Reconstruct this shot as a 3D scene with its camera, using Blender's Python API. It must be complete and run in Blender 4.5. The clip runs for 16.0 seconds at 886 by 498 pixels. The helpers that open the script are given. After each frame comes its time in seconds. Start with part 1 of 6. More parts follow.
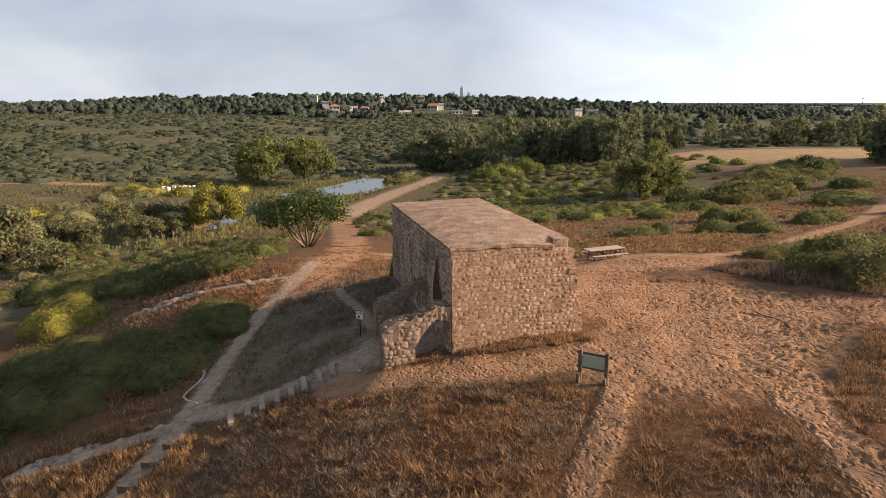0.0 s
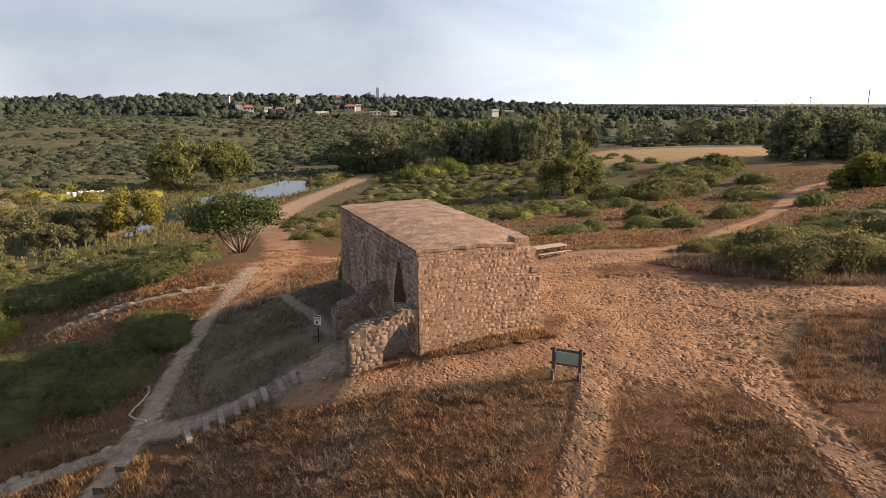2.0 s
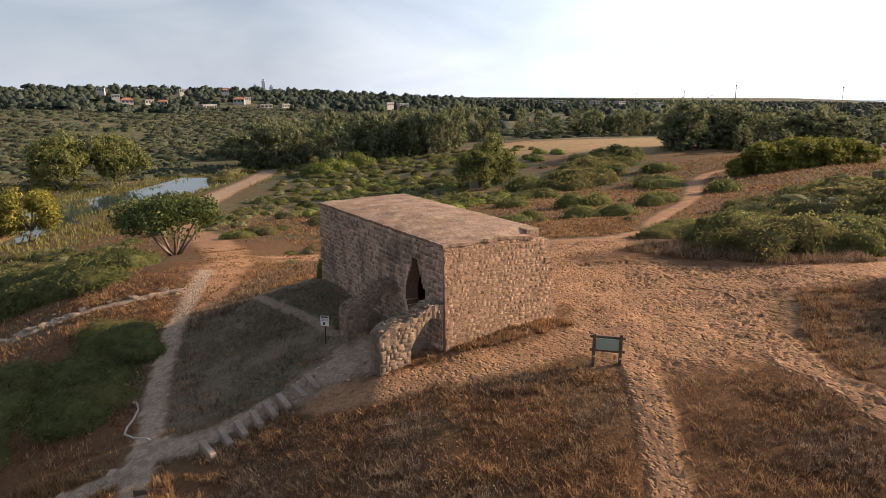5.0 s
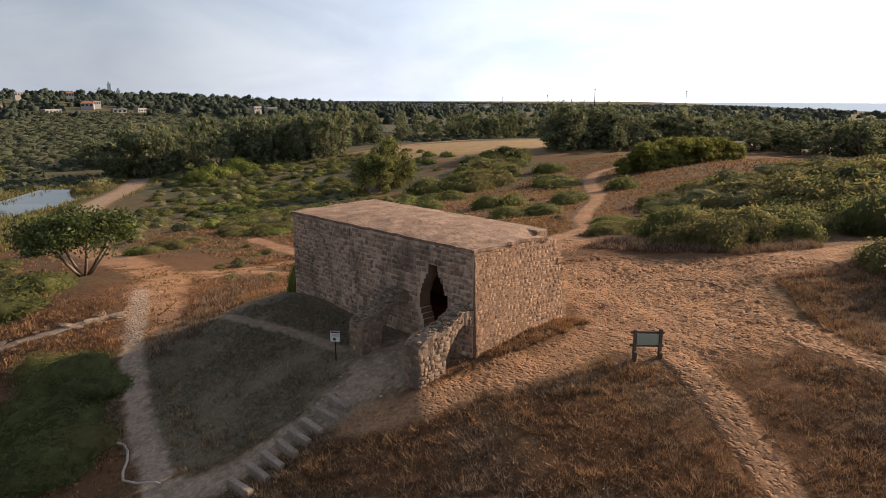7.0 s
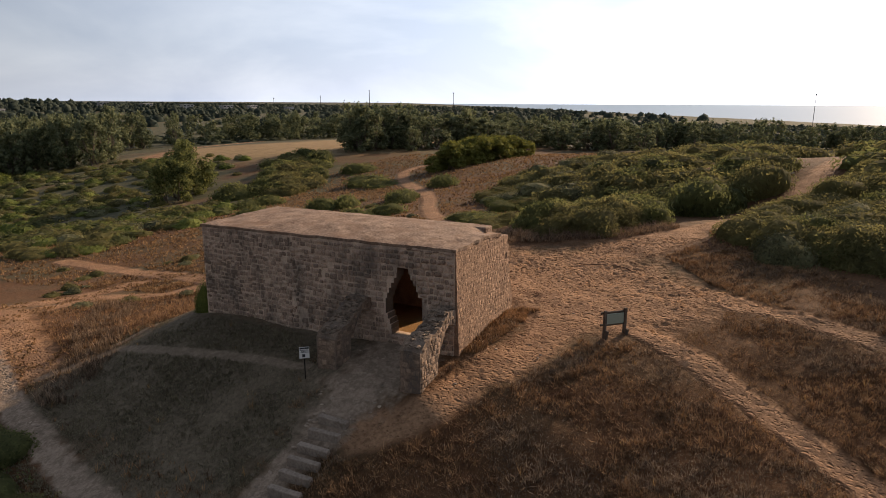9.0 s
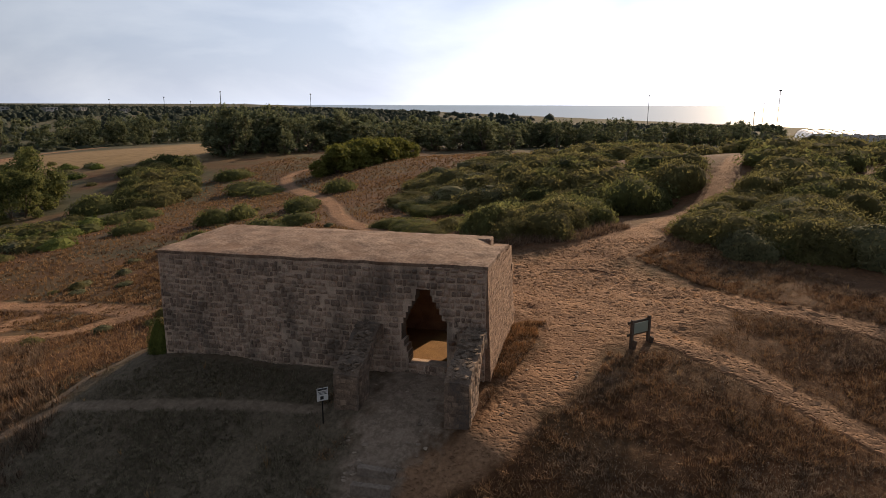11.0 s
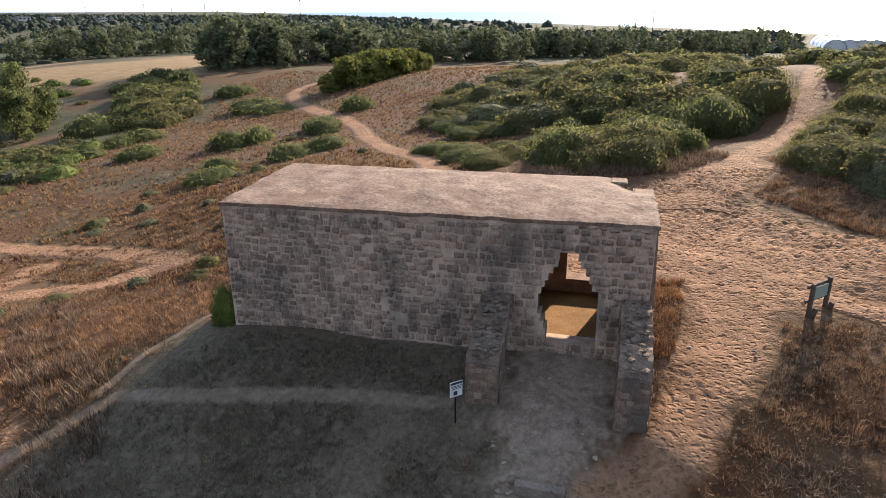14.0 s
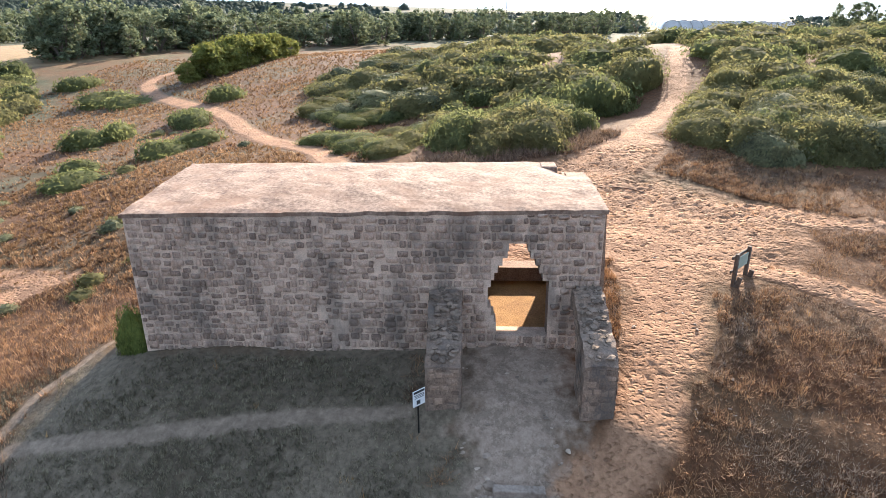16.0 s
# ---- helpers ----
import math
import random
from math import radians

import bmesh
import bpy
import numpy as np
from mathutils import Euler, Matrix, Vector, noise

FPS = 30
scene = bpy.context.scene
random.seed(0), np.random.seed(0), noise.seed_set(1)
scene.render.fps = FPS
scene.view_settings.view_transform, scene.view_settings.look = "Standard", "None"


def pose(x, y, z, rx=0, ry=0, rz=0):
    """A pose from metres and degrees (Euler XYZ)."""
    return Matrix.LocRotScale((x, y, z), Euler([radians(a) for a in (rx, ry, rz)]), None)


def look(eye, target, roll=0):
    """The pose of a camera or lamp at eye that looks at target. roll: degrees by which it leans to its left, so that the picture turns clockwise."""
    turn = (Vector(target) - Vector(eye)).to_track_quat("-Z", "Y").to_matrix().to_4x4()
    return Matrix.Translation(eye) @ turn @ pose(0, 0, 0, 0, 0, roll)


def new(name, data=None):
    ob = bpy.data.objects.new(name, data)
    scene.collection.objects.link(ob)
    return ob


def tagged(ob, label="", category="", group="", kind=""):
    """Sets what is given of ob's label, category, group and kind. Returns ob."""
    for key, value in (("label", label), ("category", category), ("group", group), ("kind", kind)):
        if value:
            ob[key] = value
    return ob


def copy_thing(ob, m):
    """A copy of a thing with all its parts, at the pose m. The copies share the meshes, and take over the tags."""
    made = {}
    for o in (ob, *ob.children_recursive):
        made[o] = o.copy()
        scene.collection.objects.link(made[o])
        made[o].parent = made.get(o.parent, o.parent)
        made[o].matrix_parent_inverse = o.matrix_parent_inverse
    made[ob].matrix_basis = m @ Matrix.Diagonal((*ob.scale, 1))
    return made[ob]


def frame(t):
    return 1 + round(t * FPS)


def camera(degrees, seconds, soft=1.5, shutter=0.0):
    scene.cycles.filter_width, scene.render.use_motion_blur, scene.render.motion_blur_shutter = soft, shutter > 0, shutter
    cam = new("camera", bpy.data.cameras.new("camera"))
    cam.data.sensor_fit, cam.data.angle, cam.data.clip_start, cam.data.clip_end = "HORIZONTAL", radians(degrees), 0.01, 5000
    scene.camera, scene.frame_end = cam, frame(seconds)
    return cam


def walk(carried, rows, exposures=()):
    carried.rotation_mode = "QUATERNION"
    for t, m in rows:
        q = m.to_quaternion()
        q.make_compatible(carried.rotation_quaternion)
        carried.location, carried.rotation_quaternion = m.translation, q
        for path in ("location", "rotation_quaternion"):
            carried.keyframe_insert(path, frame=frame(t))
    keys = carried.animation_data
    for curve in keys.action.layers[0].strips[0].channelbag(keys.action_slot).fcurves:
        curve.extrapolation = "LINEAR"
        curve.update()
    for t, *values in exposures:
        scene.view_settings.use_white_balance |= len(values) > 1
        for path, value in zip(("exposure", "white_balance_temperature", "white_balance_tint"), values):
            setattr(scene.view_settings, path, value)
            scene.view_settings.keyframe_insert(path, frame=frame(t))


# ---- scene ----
cam = camera(68.2, 16.0, soft=0.3)
PATH = [
    (0, (-5.879, -22.301, 9.316), (-5.405, -20.409, 8.875), -0.1),
    (0.5, (-6.108, -22.052, 9.27), (-5.54, -20.185, 8.831), -0.1),
    (1, (-6.451, -21.917, 9.269), (-5.82, -20.071, 8.831), -0.0),
    (1.5, (-6.884, -21.887, 9.361), (-6.22, -20.053, 8.92), 0.0),
    (2, (-7.417, -21.639, 9.307), (-6.709, -19.82, 8.868), 0.0),
    (2.5, (-8.092, -21.405, 9.323), (-7.343, -19.604, 8.883), 0.0),
    (3, (-8.749, -21.146, 9.331), (-7.955, -19.364, 8.889), 0.2),
    (3.5, (-9.448, -20.836, 9.343), (-8.604, -19.078, 8.899), 0.2),
    (4, (-10.179, -20.416, 9.288), (-9.283, -18.684, 8.844), 0.4),
    (4.2, (-10.473, -20.218, 9.328), (-9.555, -18.499, 8.879), 0.3),
    (6.3, (-14.01, -17.499, 9.3), (-12.836, -15.943, 8.852), 0.0),
    (6.5, (-14.517, -16.981, 9.256), (-13.302, -15.457, 8.809), -0.1),
    (7, (-15.724, -15.716, 9.254), (-14.413, -14.273, 8.807), 0.1),
    (7.5, (-16.974, -14.466, 9.25), (-15.5, -13.19, 8.805), 0.3),
    (8, (-18.106, -13.141, 9.239), (-16.433, -12.139, 8.797), 0.2),
    (8.5, (-19.189, -11.729, 9.252), (-17.505, -10.746, 8.81), 0.3),
    (9, (-20.146, -10.123, 9.259), (-18.42, -9.215, 8.817), 0.3),
    (9.5, (-20.869, -8.422, 9.278), (-19.14, -7.519, 8.835), 0.4),
    (10, (-20.952, -6.85, 9.345), (-19.119, -6.184, 8.903), 0.4),
    (10.2, (-20.936, -6.158, 9.31), (-19.058, -5.624, 8.873), 0.4),
    (12.3, (-17.553, -0.136, 9.337), (-15.665, 0.36, 8.899), 0.1),
    (12.5, (-17.123, 0.649, 9.351), (-15.238, 1.151, 8.91), 0.1),
    (13, (-16.783, 1.282, 9.351), (-14.91, 1.783, 8.86), 0.1),
    (13.5, (-16.665, 1.472, 9.352), (-14.82, 1.966, 8.76), -0.0),
    (14, (-16.655, 1.427, 9.316), (-14.835, 1.888, 8.626), -0.2),
    (14.5, (-16.636, 1.496, 9.309), (-14.791, 1.817, 8.607), -0.2),
    (15, (-16.507, 1.99, 9.283), (-14.64, 2.136, 8.581), -0.2),
    (15.5, (-16.225, 2.771, 9.257), (-14.356, 2.872, 8.554), -0.2),
    (16, (-15.837, 3.495, 9.265), (-13.978, 3.569, 8.531), -0.3),
]
EXPOSURES = [(0.0, 1.10, 6350, 12), (4.0, 1.06, 6350, 12), (6.5, 0.90, 6350, 12), (8.0, 0.58, 6350, 12), (9.0, 0.36, 6350, 12), (10.0, 0.26, 6350, 12), (12.5, -0.22, 6350, 12),
             (13.0, -0.22, 6250, 12), (13.4, 0.10, 6000, 11), (14.0, 1.32, 5350, 8), (14.6, 2.06, 5150, 6), (16.0, 2.18, 5150, 6)]
walk(cam, [(t, look(eye, target, roll)) for t, eye, target, roll in PATH], EXPOSURES)

# ---- light ----
SUN_EL, SUN_AZ = 21.5, -16.0          # degrees; azimuth from +x towards +y
world = bpy.data.worlds.new("sky")
scene.world = world
world.use_nodes = True
wn, wl = world.node_tree.nodes, world.node_tree.links
wn.clear()
w_out = wn.new("ShaderNodeOutputWorld")
w_bg = wn.new("ShaderNodeBackground")
w_sky = wn.new("ShaderNodeTexSky")
w_sky.sky_type = "NISHITA"
w_sky.sun_disc = False
w_sky.sun_elevation = radians(SUN_EL)
w_sky.sun_rotation = radians(90 - SUN_AZ)
w_sky.dust_density = 1.0
w_sky.air_density = 1.2
w_co = wn.new("ShaderNodeTexCoord")


def w_math(op, a, b):
    """A scalar node of the sky; a and b are sockets or numbers."""
    m_ = wn.new("ShaderNodeMath")
    m_.operation = op
    for socket, value in zip(m_.inputs, (a, b)):
        if isinstance(value, (int, float)):
            socket.default_value = value
        else:
            wl.new(value, socket)
    return m_.outputs[0]


# thin broken cloud: a bright veil, brighter round the sun
w_map = wn.new("ShaderNodeMapping")
w_map.inputs["Scale"].default_value = (1.0, 1.0, 2.8)
w_no = wn.new("ShaderNodeTexNoise")
w_no.inputs["Scale"].default_value = 3.1
w_no.inputs["Detail"].default_value = 7.0
w_no.inputs["Roughness"].default_value = 0.52
w_no.inputs["Distortion"].default_value = 0.4
w_ramp = wn.new("ShaderNodeValToRGB")
w_ramp.color_ramp.elements[0].position = 0.36
w_ramp.color_ramp.elements[0].color = (0.178, 0.202, 0.248, 1)
w_ramp.color_ramp.elements[1].position = 0.66
w_ramp.color_ramp.elements[1].color = (0.258, 0.276, 0.308, 1)
wl.new(w_co.outputs["Generated"], w_map.inputs["Vector"])
wl.new(w_map.outputs["Vector"], w_no.inputs["Vector"])
wl.new(w_no.outputs["Fac"], w_ramp.inputs["Fac"])
w_dot = wn.new("ShaderNodeVectorMath")
w_dot.operation = "DOT_PRODUCT"
_c = math.cos(radians(SUN_EL))
w_dot.inputs[1].default_value = (_c * math.cos(radians(SUN_AZ)), _c * math.sin(radians(SUN_AZ)), math.sin(radians(SUN_EL)))
wl.new(w_co.outputs["Generated"], w_dot.inputs[0])
w_near = w_math("MAXIMUM", w_dot.outputs["Value"], 0.0)
w_glow = w_math("ADD", w_math("MULTIPLY", w_math("POWER", w_near, 1.3), 2.8), w_math("MULTIPLY", w_math("POWER", w_near, 7.0), 0.5))
# haze brightens the sky towards the horizon
w_sep = wn.new("ShaderNodeSeparateXYZ")
wl.new(w_co.outputs["Generated"], w_sep.inputs[0])
w_low = w_math("SUBTRACT", 1.55, w_math("MULTIPLY", w_math("POWER", w_math("MAXIMUM", w_sep.outputs["Z"], 0.0), 0.5), 1.05))
w_gain = w_math("MULTIPLY", w_math("ADD", w_glow, 1.0), w_low)
w_veil = wn.new("ShaderNodeVectorMath")
w_veil.operation = "SCALE"
wl.new(w_ramp.outputs["Color"], w_veil.inputs[0])
wl.new(w_gain, w_veil.inputs["Scale"])
w_dim = wn.new("ShaderNodeVectorMath")
w_dim.operation = "SCALE"
w_dim.inputs["Scale"].default_value = 0.07
wl.new(w_sky.outputs["Color"], w_dim.inputs[0])
w_mix = wn.new("ShaderNodeMix")
w_mix.data_type = "RGBA"
w_mix.inputs[0].default_value = 0.82
wl.new(w_dim.outputs["Vector"], w_mix.inputs[6])
wl.new(w_veil.outputs["Vector"], w_mix.inputs[7])
wl.new(w_mix.outputs[2], w_bg.inputs["Color"])
w_bg.inputs["Strength"].default_value = 1.0
wl.new(w_bg.outputs["Background"], w_out.inputs["Surface"])

sun_data = bpy.data.lights.new("sun", "SUN")
sun_data.energy, sun_data.angle, sun_data.color = 5.0, radians(0.6), (1.0, 0.73, 0.465)
sun = new("sun", sun_data)
_ce = math.cos(radians(SUN_EL))
TO_SUN = Vector((_ce * math.cos(radians(SUN_AZ)), _ce * math.sin(radians(SUN_AZ)), math.sin(radians(SUN_EL))))
sun.matrix_world = look(TO_SUN * 300, (0, 0, 0))

# ---- materials ----
def material(name, dark, light, scale=3.0, rough=0.9, bump=0.3, bump_scale=None, distance=0.02, spots=None, island=0.0, random=0.0, through_light=0.0, detail=6.0, metal=0.0, stain=None, contrast=0.22):
    """A procedural surface: two tones mixed by noise at two scales, a bump, and a tone that varies piece by piece."""
    m = bpy.data.materials.new(name)
    m.use_nodes = True
    n, l = m.node_tree.nodes, m.node_tree.links
    p = n["Principled BSDF"]
    p.inputs["Roughness"].default_value = rough
    p.inputs["Metallic"].default_value = metal
    p.inputs["Specular IOR Level"].default_value = 0.25
    co = n.new("ShaderNodeTexCoord")
    a = n.new("ShaderNodeTexNoise")
    a.inputs["Scale"].default_value, a.inputs["Detail"].default_value = scale, detail
    b = n.new("ShaderNodeTexNoise")
    b.inputs["Scale"].default_value, b.inputs["Detail"].default_value = scale * 0.13, 3.0
    add = n.new("ShaderNodeMath")
    add.operation = "MULTIPLY_ADD"
    add.inputs[1].default_value = 0.55
    geo = n.new("ShaderNodeNewGeometry")
    l.new(geo.outputs["Position"], a.inputs["Vector"])
    l.new(geo.outputs["Position"], b.inputs["Vector"])
    half = n.new("ShaderNodeMath")
    half.operation = "MULTIPLY"
    half.inputs[1].default_value = 0.45
    l.new(b.outputs["Fac"], half.inputs[0])
    l.new(a.outputs["Fac"], add.inputs[0])
    l.new(half.outputs[0], add.inputs[2])
    fac = add.outputs[0]
    if island or random:
        r = n.new("ShaderNodeMath")
        r.operation = "MULTIPLY_ADD"
        r.inputs[1].default_value = island or random
        r.use_clamp = True
        shift = n.new("ShaderNodeMath")
        shift.operation = "SUBTRACT"
        shift.inputs[1].default_value = (island or random) / 2
        l.new(fac, shift.inputs[0])
        if island:
            l.new(geo.outputs["Random Per Island"], r.inputs[0])
        else:
            info = n.new("ShaderNodeObjectInfo")
            l.new(info.outputs["Random"], r.inputs[0])
        l.new(shift.outputs[0], r.inputs[2])
        fac = r.outputs[0]
    ramp = n.new("ShaderNodeValToRGB")
    ramp.color_ramp.elements[0].position, ramp.color_ramp.elements[0].color = 0.5 - contrast, (*dark, 1)
    ramp.color_ramp.elements[1].position, ramp.color_ramp.elements[1].color = 0.5 + contrast, (*light, 1)
    if spots:
        e = ramp.color_ramp.elements.new(0.86)
        e.color = (*spots, 1)
    l.new(fac, ramp.inputs["Fac"])
    colour = ramp.outputs["Color"]
    if stain:
        s = n.new("ShaderNodeTexNoise")
        s.inputs["Scale"].default_value, s.inputs["Detail"].default_value, s.inputs["Roughness"].default_value = 0.9, 8.0, 0.68
        run = n.new("ShaderNodeMapping")
        run.inputs["Scale"].default_value = (1.0, 1.0, 0.5)
        l.new(geo.outputs["Position"], run.inputs["Vector"])
        l.new(run.outputs["Vector"], s.inputs["Vector"])
        sr = n.new("ShaderNodeMapRange")
        sr.inputs["From Min"].default_value, sr.inputs["From Max"].default_value = 0.47, 0.64
        sr.inputs["To Max"].default_value = 0.74
        l.new(s.outputs["Fac"], sr.inputs["Value"])
        sm = n.new("ShaderNodeMix")
        sm.data_type = "RGBA"
        sm.inputs[7].default_value = (*stain, 1)
        l.new(sr.outputs["Result"], sm.inputs[0])
        l.new(colour, sm.inputs[6])
        colour = sm.outputs[2]
    l.new(colour, p.inputs["Base Color"])
    if bump:
        c = n.new("ShaderNodeTexNoise")
        c.inputs["Scale"].default_value, c.inputs["Detail"].default_value = bump_scale or scale * 4, 3.5
        l.new(geo.outputs["Position"], c.inputs["Vector"])
        bm_ = n.new("ShaderNodeBump")
        bm_.inputs["Strength"].default_value, bm_.inputs["Distance"].default_value = bump, min(distance, 0.36 / (bump_scale or scale * 4))
        l.new(c.outputs["Fac"], bm_.inputs["Height"])
        l.new(bm_.outputs["Normal"], p.inputs["Normal"])
    if through_light:
        out = n["Material Output"]
        tr = n.new("ShaderNodeBsdfTranslucent")
        mx = n.new("ShaderNodeMixShader")
        mx.inputs[0].default_value = through_light
        l.new(ramp.outputs["Color"], tr.inputs["Color"])
        l.new(p.outputs["BSDF"], mx.inputs[1])
        l.new(tr.outputs["BSDF"], mx.inputs[2])
        l.new(mx.outputs["Shader"], out.inputs["Surface"])
    return m


# long-wall colours are lightened to offset shade; end and back walls' are darker
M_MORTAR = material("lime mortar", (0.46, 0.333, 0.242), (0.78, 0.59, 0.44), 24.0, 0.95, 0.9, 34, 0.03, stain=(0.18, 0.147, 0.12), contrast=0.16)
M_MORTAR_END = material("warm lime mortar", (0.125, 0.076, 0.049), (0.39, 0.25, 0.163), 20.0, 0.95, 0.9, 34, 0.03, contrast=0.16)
# jamb stone, kept dark to stand in for the doorway's shade
M_JAMB_SHADE = material("jamb stone darkened for shade", (0.085, 0.062, 0.046), (0.25, 0.185, 0.136), 14.0, 0.95, 1.0, 20, 0.05)
M_PIER = material("grey lichened masonry", (0.13, 0.09, 0.063), (0.35, 0.247, 0.173), 20.0, 0.95, 1.0, 26, 0.05, stain=(0.10, 0.09, 0.08), contrast=0.15)
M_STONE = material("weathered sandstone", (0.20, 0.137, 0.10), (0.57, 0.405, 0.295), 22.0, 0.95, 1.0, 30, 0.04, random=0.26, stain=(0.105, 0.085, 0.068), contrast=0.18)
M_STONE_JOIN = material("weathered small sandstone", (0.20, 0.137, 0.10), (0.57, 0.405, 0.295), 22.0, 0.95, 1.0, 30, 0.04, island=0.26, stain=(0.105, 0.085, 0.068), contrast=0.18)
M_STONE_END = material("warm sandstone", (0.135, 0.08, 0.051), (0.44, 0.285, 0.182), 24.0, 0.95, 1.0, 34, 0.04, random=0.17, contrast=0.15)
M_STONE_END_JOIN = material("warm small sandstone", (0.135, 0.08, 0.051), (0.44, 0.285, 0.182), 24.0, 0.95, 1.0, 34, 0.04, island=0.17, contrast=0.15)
M_STONE_PIER = material("grey pier stone", (0.145, 0.10, 0.07), (0.40, 0.282, 0.196), 26.0, 0.95, 1.0, 34, 0.04, random=0.3, stain=(0.10, 0.085, 0.07), contrast=0.17)
M_ROOF = material("roof screed", (0.13, 0.083, 0.058), (0.34, 0.24, 0.172), 11.0, 0.95, 1.0, 30, 0.04, stain=(0.19, 0.112, 0.07), contrast=0.12, detail=10.0)
M_EARTH = material("ochre earth", (0.17, 0.085, 0.028), (0.40, 0.225, 0.075), 16.0, 0.95, 0.9, 20, 0.04)
M_RUBBLE = material("grey rubble", (0.10, 0.075, 0.055), (0.29, 0.215, 0.155), 20.0, 0.95, 0.8, 30, 0.03, random=0.4)
M_ROCK = material("pale limestone", (0.14, 0.105, 0.077), (0.44, 0.34, 0.25), 6.0, 0.95, 1.0, 12, 0.08, random=0.3)
M_WOOD = material("weathered timber", (0.055, 0.042, 0.032), (0.17, 0.125, 0.09), 14.0, 0.85, 0.4, 60, 0.01)
M_SLEEPER = material("step sleeper", (0.14, 0.105, 0.078), (0.38, 0.305, 0.24), 12.0, 0.9, 0.5, 50, 0.01)
M_GREYWOOD = material("sun bleached timber", (0.20, 0.16, 0.125), (0.42, 0.345, 0.28), 12.0, 0.85, 0.4, 50, 0.01)
M_BOARD = material("pale green board", (0.25, 0.28, 0.21), (0.36, 0.39, 0.31), 2.0, 0.95, 0.1)
M_WHITE = material("white sheet", (0.62, 0.61, 0.58), (0.80, 0.79, 0.76), 4.0, 0.6, 0.1)
M_INK = material("dark print", (0.03, 0.03, 0.03), (0.06, 0.06, 0.06), 4.0, 0.6, 0.0)
M_IRON = material("dark iron", (0.015, 0.014, 0.013), (0.04, 0.036, 0.032), 20.0, 0.6, 0.2, metal=0.6)
M_ROPE = material("bleached hose", (0.30, 0.25, 0.20), (0.46, 0.40, 0.33), 14.0, 0.8, 0.3)
M_RIDGE_LINE = material("brown ridge line", (0.13, 0.075, 0.047), (0.23, 0.135, 0.085), 8.0, 0.8, 0.2)
M_BARK = material("tree bark", (0.07, 0.052, 0.04), (0.24, 0.19, 0.15), 9.0, 0.95, 0.7, 30, 0.03)
M_DRY = material("dry grass", (0.085, 0.043, 0.022), (0.41, 0.24, 0.117), 2.6, 0.8, 0.0, island=0.55, through_light=0.22, contrast=0.2)
M_GREYDRY = material("grey seed heads", (0.08, 0.052, 0.034), (0.34, 0.235, 0.15), 2.6, 0.8, 0.0, island=0.55, through_light=0.22, contrast=0.2)
M_SEED = material("pale seed heads", (0.20, 0.145, 0.095), (0.40, 0.31, 0.22), 0.9, 0.8, 0.0, island=0.5, through_light=0.2)
# grass for the shaded slope, with the shade's grey mixed into its tone
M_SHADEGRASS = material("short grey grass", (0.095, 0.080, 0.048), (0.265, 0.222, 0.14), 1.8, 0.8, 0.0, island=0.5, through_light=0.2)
M_STRAW = material("straw grass", (0.22, 0.125, 0.05), (0.43, 0.275, 0.125), 0.9, 0.8, 0.0, island=0.5, through_light=0.3)
M_REED = material("yellow green reed", (0.115, 0.11, 0.034), (0.26, 0.235, 0.078), 0.9, 0.8, 0.0, island=0.5, through_light=0.3)
M_MEADOW = material("meadow grass", (0.08, 0.08, 0.03), (0.235, 0.21, 0.085), 0.5, 0.8, 0.0, island=0.45, through_light=0.3)
M_FIG = material("fig leaves", (0.028, 0.042, 0.012), (0.12, 0.15, 0.042), 5.0, 0.7, 0.6, 14, 0.1, island=0.35, through_light=0.35, contrast=0.18)
M_SLOPEGRASS = material("orange slope grass", (0.13, 0.074, 0.035), (0.36, 0.222, 0.11), 0.5, 0.8, 0.0, island=0.5, through_light=0.35)
M_SCRUB = material("scrub leaves", (0.085, 0.081, 0.034), (0.245, 0.222, 0.085), 2.2, 0.95, 0.7, 22, 0.05, island=0.16, through_light=0.6, contrast=0.2)
M_GREEN = material("green leaves", (0.060, 0.070, 0.027), (0.218, 0.222, 0.079), 2.2, 0.95, 0.7, 22, 0.05, island=0.28, through_light=0.6, contrast=0.2)
M_BRIGHT = material("bright shrub leaves", (0.055, 0.075, 0.016), (0.20, 0.22, 0.05), 7.0, 0.95, 0.9, 20, 0.08, island=0.25, through_light=0.3, contrast=0.17)
M_YELLOW = material("yellowing leaves", (0.10, 0.096, 0.02), (0.33, 0.295, 0.06), 7.0, 0.95, 0.9, 20, 0.08, island=0.28, through_light=0.3, contrast=0.18)
M_YELLOWGREEN = material("yellow-green leaves", (0.075, 0.085, 0.018), (0.27, 0.265, 0.062), 4.0, 0.95, 0.7, 20, 0.06, island=0.22, through_light=0.5, contrast=0.2)
M_TREE = material("sunlit tree leaves", (0.055, 0.07, 0.022), (0.24, 0.245, 0.085), 3.0, 0.95, 0.9, 14, 0.1, island=0.4, through_light=0.45, contrast=0.18)
M_OLIVE = material("olive leaves", (0.055, 0.058, 0.028), (0.205, 0.195, 0.092), 5.0, 0.95, 0.9, 14, 0.1, island=0.3, through_light=0.25, contrast=0.18)
M_WOODS = material("woodland leaves", (0.058, 0.073, 0.038), (0.245, 0.262, 0.138), 1.6, 0.95, 0.9, 5, 0.25, island=0.35, through_light=0.45, contrast=0.18)
M_FARSCRUB = material("hillside scrub leaves", (0.036, 0.044, 0.026), (0.088, 0.096, 0.054), 0.9, 0.95, 0.5, 5, 0.1, island=0.22, through_light=0.3, contrast=0.18)
